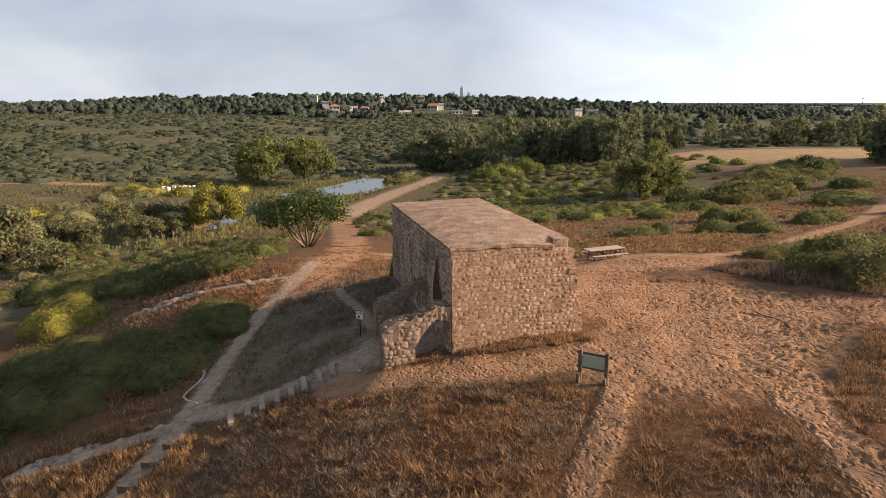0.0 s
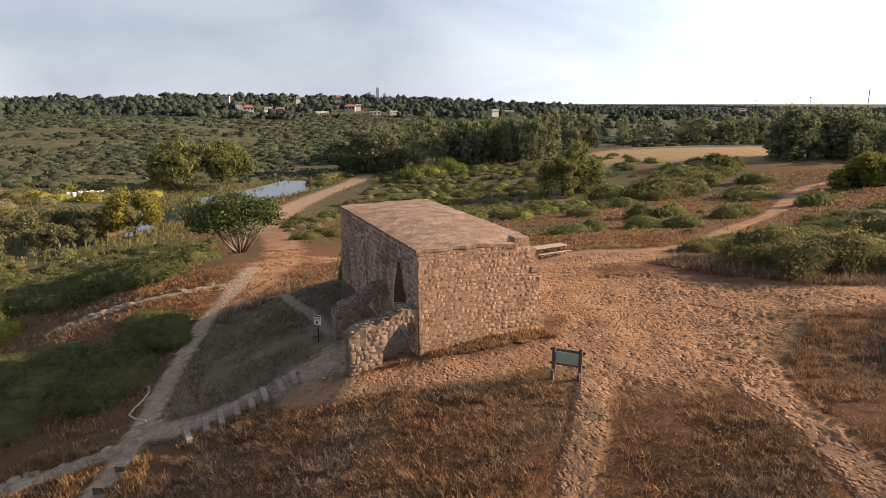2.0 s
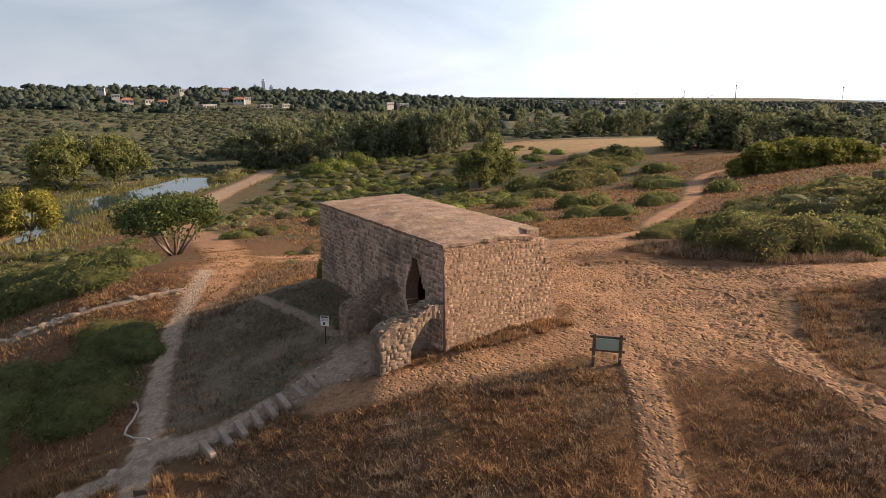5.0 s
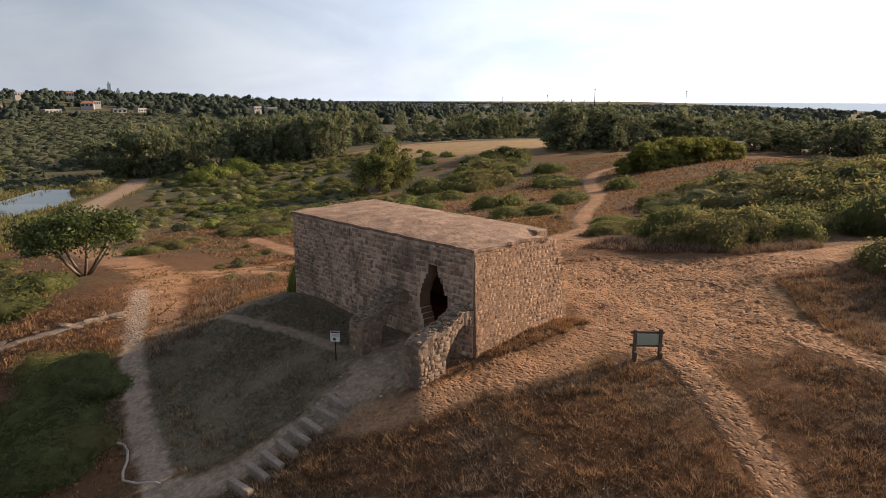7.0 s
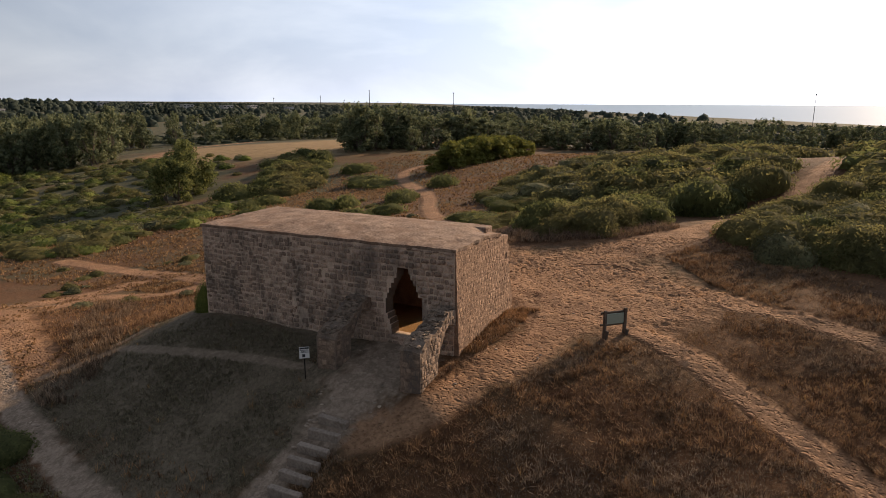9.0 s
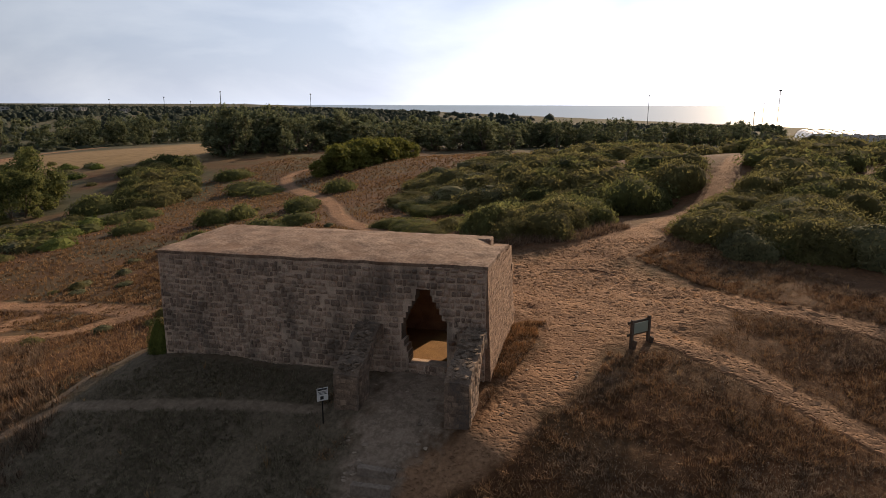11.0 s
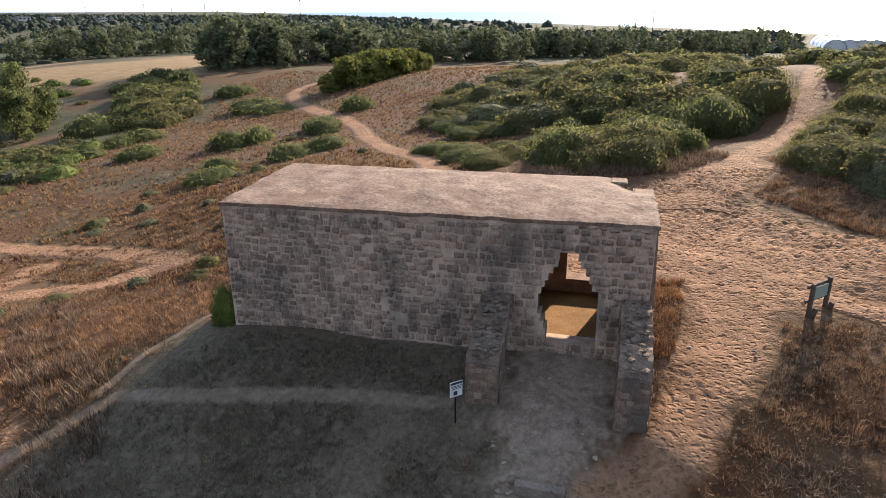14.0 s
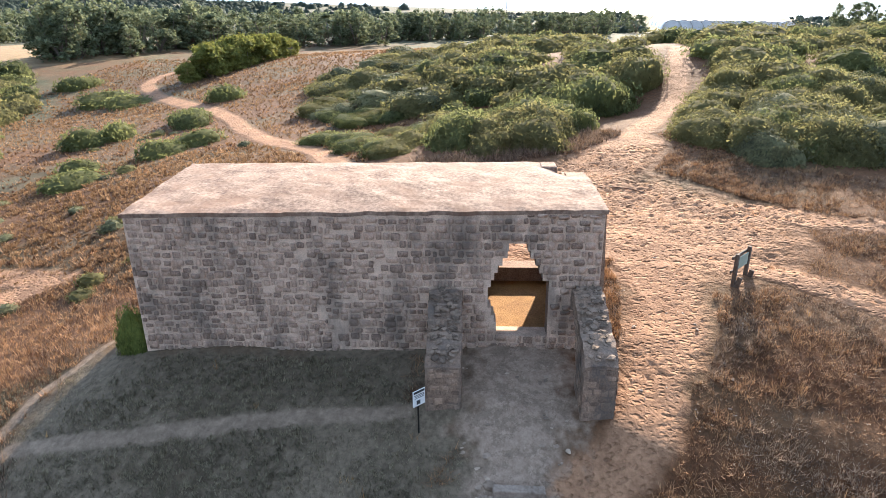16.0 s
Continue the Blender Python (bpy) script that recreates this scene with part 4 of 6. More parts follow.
for line, n_, s0, s1, off in (([(-11, 3.4), (-13.2, 3.7), (-15.4, 4.3), (-16.4, 4.4)], 30, 0.2, 1.0, 0.3), ([(-6.2, 21.7), (-8.6, 22.0), (-11.7, 23.4), (-14.4, 24.3), (-17, 27)], 64, 0.2, 1.05, 0.5),
                              ([(5.4, 0.2), (6.2, 0.5), (7.6, 0.8)], 26, 0.15, 0.42, 0.14), ([(-3.2, 3.3), (-4.2, 3.2)], 10, 0.12, 0.35, 0.25), ([(-4.2, 3.1), (-8.0, 3.4)], 14, 0.10, 0.25, 0.3),
                              ([(-7.8, 13), (-6.6, 17)], 14, 0.15, 0.4, 0.3), ([(-15.6, 4.0), (-16.8, 2.2)], 14, 0.3, 1.0, 0.5)):
    for k in range(n_):
        j = int(srs.integers(len(line) - 1))
        t = srs.uniform()
        rock(line[j][0] * (1 - t) + line[j + 1][0] * t + srs.normal() * off, line[j][1] * (1 - t) + line[j + 1][1] * t + srs.normal() * off, srs.uniform(s0, s1))
for k in range(46):
    rock(srs.uniform(-4.0, -0.3), srs.uniform(0.9, 3.6), srs.uniform(0.05, 0.16), 0.6)
for k in range(40):
    rock(srs.uniform(-3.6, 6.0), srs.uniform(-3.4, -0.7), srs.uniform(0.04, 0.13), 0.6)
for k in range(9):
    rock(38.2 + srs.normal() * 0.8, -9.3 + srs.normal() * 0.7, srs.uniform(0.3, 0.8), 0.6)
rock(-4.0, 2.95, 0.42, 0.8)
rock(-4.3, 3.1, 0.3, 0.8)


# ---- things about the house ----
def ground_at(x, y):
    return float(ground_height(x, y))


def build_board():
    """The information board: two stout posts, three rails and a pale green panel."""
    a, b = Vector((2.94, -4.74, 0)), Vector((3.54, -5.33, 0))
    mid, d = (a + b) / 2, (b - a).normalized()
    z = ground_at(mid.x, mid.y)
    ob = tagged(new("information_board"), "low timber information board with a pale green panel", "sign")
    ob.matrix_world = pose(mid.x, mid.y, z, 0, 0, math.degrees(math.atan2(d.y, d.x)))
    half = (b - a).length / 2
    for s in (-1, 1):
        bm = bmesh.new()
        box(bm, (s * half - 0.055, -0.055, -0.3), (s * half + 0.055, 0.055, 1.0 + 0.02 * s), 0.012)
        box(bm, (s * half - 0.04, -0.2, -0.3), (s * half + 0.04, -0.06, 0.30), 0.01, pose(0, 0, 0, 12, 0, 0))
        part("post", bm, M_WOOD, ob)
    for zz in (0.40, 0.86):
        bm = bmesh.new()
        box(bm, (-half - 0.14, 0.057, zz - 0.045), (half + 0.14, 0.115, zz + 0.045), 0.01)
        part("rail", bm, M_WOOD, ob)
    bm = bmesh.new()
    box(bm, (-half + 0.058, -0.02, 0.45), (half - 0.058, 0.015, 0.84), 0.006)
    part("panel", bm, M_BOARD, ob, "pale green blank panel")
    return ob


build_board()


def build_small_sign():
    x, y = -2.83, 4.62
    ob = tagged(new("warning_sign"), "small white warning sign on a dark iron post", "sign")
    ob.matrix_world = pose(x, y, ground_at(x, y), 0, 0, 133)
    bm = bmesh.new()
    tube(bm, [(0, 0, -0.25), (0, 0, 0.5), (0, 0, 1.22)], [0.022, 0.022, 0.022], 8)
    part("post", bm, M_IRON, ob)
    bm = bmesh.new()
    box(bm, (-0.18, 0.024, 0.82), (0.18, 0.042, 1.25), 0.004)
    plate = part("plate", bm, M_WHITE, ob, "white plate with a dark header")
    for lo, hi in (((-0.16, 0.046, 1.175), (0.16, 0.050, 1.235)), ((-0.15, 0.046, 1.12), (0.15, 0.050, 1.135)), ((-0.15, 0.046, 1.08), (0.12, 0.050, 1.095)), ((-0.15, 0.046, 1.04), (0.14, 0.050, 1.055)), ((-0.03, 0.046, 0.87), (0.08, 0.050, 0.98))):
        bm = bmesh.new()
        box(bm, lo, hi)
        part("print_bar", bm, M_INK, plate)
    return ob


build_small_sign()


def build_table():
    """A long picnic table with a plank top, two benches and trestle legs."""
    x, y = 12.95, 12.75
    ob = tagged(new("picnic_table"), "long sun-bleached wooden picnic table with benches", "picnic table")
    ob.matrix_world = pose(x, y, ground_at(x, y), 0, 0, 9) @ Matrix.Diagonal((0.9, 0.9, 0.9, 1))
    L = 1.4
    for k in range(5):
        bm = bmesh.new()
        yy = -0.36 + 0.18 * k
        box(bm, (-L, yy - 0.082, 0.71), (L, yy + 0.082, 0.755), 0.008)
        part("plank", bm, M_GREYWOOD, ob)
    for s in (-1, 1):
        for k in range(2):
            bm = bmesh.new()
            yy = s * (0.66 + 0.14 * k)
            box(bm, (-L, yy - 0.064, 0.41), (L, yy + 0.064, 0.45), 0.008)
            part("bench_plank", bm, M_GREYWOOD, ob)
    for xx in (-1.1, 0.0, 1.1):
        bm = bmesh.new()
        box(bm, (xx - 0.045, -0.84, 0.33), (xx + 0.045, 0.84, 0.408), 0.008)
        box(bm, (xx - 0.045, -0.42, 0.64), (xx + 0.045, 0.42, 0.708), 0.008)
        part("beam", bm, M_WOOD, ob)
        for s in (-1, 1):
            bm = bmesh.new()
            box(bm, (xx + 0.047, -0.045, -0.1), (xx + 0.107, 0.045, 0.72), 0.008, pose(0, s * 0.42, 0, s * 22, 0, 0))
            part("leg", bm, M_WOOD, ob)
    return ob


build_table()

# sleeper steps down from the porch, and three more lower on the path
STEP_LINE = [(-4.25, 2.3), (-4.78, 2.28), (-5.38, 2.25), (-5.9, 2.22), (-6.42, 2.12), (-7.0, 2.05), (-7.55, 2.0), (-8.2, 1.9)]
sleeper = bmesh.new()
box(sleeper, (-0.115, -0.58, -0.30), (0.115, 0.58, 0.13), 0.02)
sleeper = part("step", sleeper, M_SLEEPER)
tagged(sleeper, "worn timber sleeper step set in the slope", "step", "sleeper steps")
for k, (x, y) in enumerate(STEP_LINE):
    m_ = pose(x, y, ground_at(x, y) + 0.09, 0, srs.uniform(-3, 3), srs.uniform(-4, 4) + (0, 0, 2, 3, 4, 5, 6, 6)[k])
    if k == 0:
        sleeper.matrix_world = m_
    else:
        copy_thing(sleeper, m_)
board = bmesh.new()
box(board, (-0.05, -0.5, -0.2), (0.05, 0.5, 0.10), 0.012)
board = part("step", board, M_WOOD)
tagged(board, "dark narrow timber riser across the footpath", "step", "path risers")
for k, (x, y, turn) in enumerate(((-10.15, 1.35, 62), (-10.75, 0.55, 66), (-11.3, -0.55, 70))):
    m_ = pose(x, y, ground_at(x, y) + 0.03, 0, 0, turn)
    if k == 0:
        board.matrix_world = m_
    else:
        copy_thing(board, m_)


def build_hose():
    line = [(-9.9, 8.6), (-9.75, 8.2), (-9.8, 7.6), (-10.0, 7.0), (-10.3, 6.5), (-10.45, 6.0), (-10.2, 5.4), (-9.8, 4.9), (-9.62, 4.4)]
    pts = []
    for k in range(len(line) - 1):
        for t in (0, 0.33, 0.66):
            x, y = line[k][0] * (1 - t) + line[k + 1][0] * t, line[k][1] * (1 - t) + line[k + 1][1] * t
            pts.append((x, y, ground_at(x, y) + 0.05))
    bm = bmesh.new()
    tube(bm, pts, [0.05] * len(pts), 7)
    return tagged(part("hose", bm, M_ROPE, smooth=True), "pale weathered hose lying beside the footpath", "hose")


build_hose()


# an added tube draws the dark line of a low ridge in the sand
def build_ridge_line():
    line = [(12.4, -1.0), (12.3, -1.4), (12.35, -2.2), (12.25, -2.9), (11.8, -3.6), (11.3, -4.0)]
    bm = bmesh.new()
    tube(bm, [(x, y, ground_at(x, y) + 0.010) for x, y in line], [0.024] * len(line), 7)
    return tagged(part("pipe", bm, M_RIDGE_LINE, smooth=True), "thin half-buried brown tube along a low curved ridge in the sand", "pipe")


build_ridge_line()


# ---- plants ----
def patchy(x, y):
    """A slow waver over the plan, for patches of one grass or another."""
    return np.sin(x * 0.83 + 1.7 * np.sin(y * 0.47)) * np.sin(y * 0.71 + 1.3 * np.sin(x * 0.39)) + 0.3 * np.sin(2.3 * x + 1.1 * y)


def leaf_faces(centres, normals, size, rs, narrow=0.5):
    """One three-cornered leaf each, turned at random about its normal."""
    k = len(centres)
    t = rs.normal(size=(k, 3))
    t -= (t * normals).sum(1, keepdims=True) * normals
    t /= np.linalg.norm(t, axis=1, keepdims=True) + 1e-9
    b = np.cross(normals, t)
    s = size * rs.uniform(0.6, 1.35, (k, 1))
    v = np.stack([centres - t * s - b * s * narrow, centres - t * s * 0.8 + b * s * narrow, centres + t * s * 1.2], 1).reshape(-1, 3)
    return v, np.arange(3 * k).reshape(-1, 3)


def ring_faces(nu, nv):
    """Triangles between the rings of a dome."""
    q = [(j * nu + i, j * nu + (i + 1) % nu, (j + 1) * nu + (i + 1) % nu, (j + 1) * nu + i) for j in range(nv) for i in range(nu)]
    return np.array([t for a, b, c, d in q for t in ((a, b, c), (a, c, d))])


def swell(d, lumps):
    """Radius of a lumpy mass along the directions d."""
    r = np.ones(len(d))
    for l in lumps:
        r += l[3] * np.clip(d @ l[:3], 0, 1) ** l[4]
    return r


def dome_points(k, rs, lumps, low=-0.05):
    """Points and normals near the outside of a lumpy dome of radius 1."""
    d = rs.normal(size=(k * 3, 3))
    d /= np.linalg.norm(d, axis=1, keepdims=True)
    d = d[d[:, 2] > low][:k]
    r = swell(d, lumps) * rs.uniform(0.88, 1.06, len(d))
    return d * r[:, None], d


def lump_list(rs, broad, small, up=True):
    out = []
    for k in range(broad + small):
        v = rs.normal(size=3)
        v /= np.linalg.norm(v)
        if up:
            v[2] = abs(v[2])
        out.append(np.array([*v, rs.uniform(-0.22, 0.28), 6.0] if k < broad else [*v, rs.uniform(-0.08, 0.17), 70.0]))
    return out


def bush_mesh(name, leaves, leaf, mat, seed, rings=(16, 7), flat=0.62, spread=0.45):
    """A low rounded shrub of radius 1: many leaves over a twiggy inside."""
    rs = np.random.default_rng(seed)
    lumps = lump_list(rs, 14, 46)
    pts, nor = dome_points(leaves, rs, lumps)
    pts[:, 2] *= flat
    nor = nor + rs.normal(size=nor.shape) * spread
    nor /= np.linalg.norm(nor, axis=1, keepdims=True)
    v, f = leaf_faces(pts, nor, leaf, rs)
    nu, nv = rings
    d = []
    for j in range(nv + 1):
        e = math.pi / 2 * j / nv
        for i in range(nu):
            a = 2 * math.pi * (i + 0.5 * (j % 2)) / nu
            d.append((math.cos(a) * math.cos(e), math.sin(a) * math.cos(e), math.sin(e)))
    d = np.array(d)
    core = d * (swell(d, lumps) * rs.uniform(0.83, 0.92, len(d)))[:, None]
    core[:, 2] = core[:, 2] * flat - 0.15 * (d[:, 2] < 0.01)
    return mesh_of(name, v, f, mat), mesh_of("inner_growth", core, ring_faces(nu, nv), mat, True)


BUSHES = {}
for kind, mat in (("scrub", M_SCRUB), ("green", M_GREEN), ("bright", M_BRIGHT), ("yellow", M_YELLOW), ("olive", M_OLIVE)):
    for lod, (leaves, leaf, rings) in enumerate(((1800, 0.040, (18, 7)), (680, 0.064, (12, 5)), (170, 0.10, (9, 4)))):
        BUSHES[kind, lod] = [bush_mesh("bush", leaves, leaf, mat, 31 * lod + 7 * k + len(kind), rings) for k in range(4)]

LABELS = {
    "scrub": "low rounded grey-green scrub bush on dry ground",
    "green": "dense dark green bush on sandy ground",
    "bright": "fresh light green shrub in dry grass",
    "yellow": "yellow-green shrub glowing in low sun",
    "olive": "dusty olive-green thicket bush",
}
brng = np.random.default_rng(77)


def bush(kind, x, y, r, h, lod=1, sink=0.12):
    z = float(ground_height(x, y))
    leaves, inner = BUSHES[kind, lod][int(brng.integers(4))]
    ob = new("bush", leaves)
    new("inner_growth", inner).parent = ob
    ob.matrix_world = pose(x, y, z - sink * h, 0, 0, brng.uniform(0, 360)) @ Matrix.Diagonal((r * brng.uniform(0.9, 1.1), r * brng.uniform(0.9, 1.1), h / 0.62, 1))
    return tagged(ob, LABELS[kind], "bush", "bushes on the heath")


def free(x, y, margin=0.42):
    """True off the sand, the paths and the house."""
    x, y = np.asarray(x), np.asarray(y)
    return (area(x, y, SAND) < margin) & (area(x, y, PALE) < margin) & (area(x, y, FAINT) < margin + 0.1) & ~((x > -0.35) & (x < 5.3) & (y > -0.5) & (y < 12.8)) & ~((x > -3.2) & (x < 1) & (y > -0.2) & (y < 4.7))


def join_bushes(name, spots, label):
    """Bushes past counting, joined into one mesh for each kind of leaf."""
    rs = np.random.default_rng(len(spots))
    for kind in sorted({s[0] for s in spots}):
        vs, fs, o = [], [], 0
        for _, x, y, r, h, lod in (s for s in spots if s[0] == kind):
            pair = BUSHES[kind, lod][int(rs.integers(4))]
            m = pose(x, y, ground_at(x, y) - 0.12 * h, 0, 0, rs.uniform(0, 360)) @ Matrix.Diagonal((r, r, h / 0.62, 1))
            for me in pair:
                v = arrays(me) @ np.array(m.to_3x3()).T + np.array(m.translation)
                f = np.zeros(len(me.polygons) * 3, np.int32)
                me.polygons.foreach_get("vertices", f)
                vs.append(v)
                fs.append(f.reshape(-1, 3) + o)
                o += len(v)
        tagged(new(name, mesh_of(name, np.concatenate(vs), np.concatenate(fs), BUSHES[kind, 0][0][0].materials[0])), label, "scrub", kind="stuff")


def thicket(kinds, lines, count, radius, height, lod, seed, margin=0.36, joined=""):
    """Bushes strewn over an area of the plan."""
    rs = np.random.default_rng(seed)
    spots = []
    done = 0
    for _ in range(count * 12):
        pts, r = lines[int(rs.integers(len(lines)))]
        k = int(rs.integers(len(pts) - 1))
        t = rs.uniform()
        x = pts[k][0] * (1 - t) + pts[k + 1][0] * t + rs.normal() * r * 0.6
        y = pts[k][1] * (1 - t) + pts[k + 1][1] * t + rs.normal() * r * 0.6
        if not free(x, y, margin):
            continue
        s = rs.uniform(0.7, 1.25)
        spot = (kinds[int(rs.integers(len(kinds)))], x, y, radius * s, height * s * rs.uniform(0.85, 1.15), lod)
        if joined:
            spots.append(spot)
        else:
            bush(*spot)
        done += 1
        if done >= count:
            break
    if joined:
        join_bushes("scrub", spots, joined)


# dark bush mass beyond the sand
thicket(["green", "scrub", "green"], [([(19.5, 4), (20.5, 0.5), (22, -1.5)], 1.6), ([(23, 6), (25, 2), (26, -2)], 2.2)], 26, 1.75, 1.25, 0, 1)
thicket(["scrub", "olive", "green"], [([(21, 8.2), (26, 11.5), (31, 14.6)], 1.5), ([(26, 6), (34, 10.5), (42, 16)], 2.6)], 24, 1.5, 0.62, 0, 31)
thicket(["scrub", "olive", "scrub"], [([(36, 6), (48, 12), (58, 18)], 3.6), ([(46, 3), (58, 9), (68, 13)], 4)], 60, 2.0, 1.0, 1, 32, joined="low olive dune scrub above the dry slope")
# over the sand path, to the sea side
thicket(["scrub", "olive", "scrub", "green"], [([(17, -10.8), (16, -14), (16, -19)], 1.5), ([(18, -9.5), (18, -15), (19, -22)], 2.4), ([(24, -12), (25, -18), (28, -24)], 2.8)], 52, 1.7, 1.15, 0, 2)
thicket(["scrub", "scrub", "green"], [([(30, -3), (36, -6), (44, -7)], 3), ([(32, 3), (42, 2), (54, 0)], 4.5), ([(34, -16), (44, -20), (56, -22)], 5), ([(50, -8), (64, -4), (70, 6)], 7), ([(46, -26), (64, -36)], 7), ([(34, -30), (50, -44)], 7)], 170, 2.1, 1.25, 1, 3, joined="low grey-green dune scrub")
for x, y in ((17.5, -8.6), (19.5, -9.0), (21.5, -9.6), (23.5, -11), (25.5, -12.2), (27.5, -13), (30, -14.2), (33, -15), (36.5, -16)):
    bush("scrub", x + brng.uniform(-0.3, 0.3), y, brng.uniform(1.4, 2.0), brng.uniform(0.9, 1.5), 0)
bush("green", 29.5, -5.4, 2.6, 2.3, 0)
bush("scrub", 33, -8.0, 2.2, 2.0, 0)
# round bushes on the dry slope
for x, y, r, h in ((40.9, 34.6, 1.9, 1.5), (33.4, 24.6, 1.9, 1.0), (37.4, 45.6, 2.0, 1.3), (28.6, 31.1, 1.7, 0.7), (45.9, 29.9, 2.2, 1.3), (57.7, 30.5, 2.6, 1.5),
                   (69, 50.3, 3.6, 1.5), (82, 62, 3.0, 1.8), (65, 45.7, 3.0, 1.2), (42.8, 28.6, 1.8, 1.2), (39.6, 36.8, 2.2, 1.4), (30.5, 26.0, 2.0, 1.1), (25.2, 29.7, 2.0, 0.8), (57, 69, 3.4, 2.6), (50, 55, 2.6, 1.4), (47, 56, 2.4, 1.2)):
    bush("green", x, y, r, max(h, 0.9), 1)
thicket(["green", "scrub"], [([(62, 62), (74, 72), (92, 84)], 5)], 60, 2.6, 1.8, 1, 5, joined="dark scrub bank along the field")
thicket(["green", "scrub", "olive", "green", "scrub", "bright"], [([(20, 62), (32, 72)], 5), ([(36, 96), (52, 100)], 9), ([(40, 120), (60, 128)], 13), ([(50, 145), (75, 140)], 12), ([(30, 88), (84, 98)], 9), ([(66, 112), (88, 126)], 9), ([(26, 52), (44, 66)], 6), ([(40, 170), (80, 175)], 14)], 800, 1.45, 0.85, 2, 6, joined="mixed green scrub on the flats")
thicket(["bright"], [([(44, 138), (62, 146)], 4.5)], 18, 2.9, 3.6, 1, 7)
# slope under the house
thicket(["green", "green", "scrub"], [([(-12, 9.5), (-9.8, 15), (-10, 18.5)], 1.1), ([(-16, 9), (-14, 16)], 1.6), ([(-20, 10), (-18, 20)], 2.2), ([(-24, 14), (-23, 24)], 2.4)], 70, 1.7, 0.8, 0, 8, 0.30)
thicket(["green", "green"], [([(-9, 28), (-13, 33)], 1.6), ([(-16, 36), (-20, 44)], 2.6), ([(-24, 46), (-27, 54)], 3)], 34, 1.9, 1.0, 1, 9)
thicket(["green", "green", "green"], [([(-9, 29), (-14, 38)], 2.4), ([(-16, 40), (-22, 48)], 3.2), ([(-24, 44), (-30, 52)], 3.4)], 60, 1.8, 1.05, 1, 16)
thicket(["green", "scrub"], [([(-19, 6), (-23, 12)], 1.8), ([(-26, 8), (-30, 18)], 2.6)], 22, 1.9, 0.9, 1, 17)
thicket(["yellow"], [([(-21, 31), (-24, 34)], 1.2)], 9, 1.6, 1.3, 0, 10)
thicket(["yellow"], [([(-26, 39), (-22, 40.6)], 1.0), ([(-24.5, 33), (-23, 37)], 0.8)], 12, 1.6, 1.15, 0, 33)
thicket(["scrub", "bright"], [([(3, 47), (8, 50)], 2.0), ([(14, 52), (24, 50)], 3.0)], 16, 1.7, 0.8, 1, 11)
thicket(["scrub", "olive"], [([(34, 172), (44, 190)], 5), ([(24, 150), (30, 164)], 2)], 20, 2.6, 1.8, 2, 14, 0.2, "scrub on the stream bank")


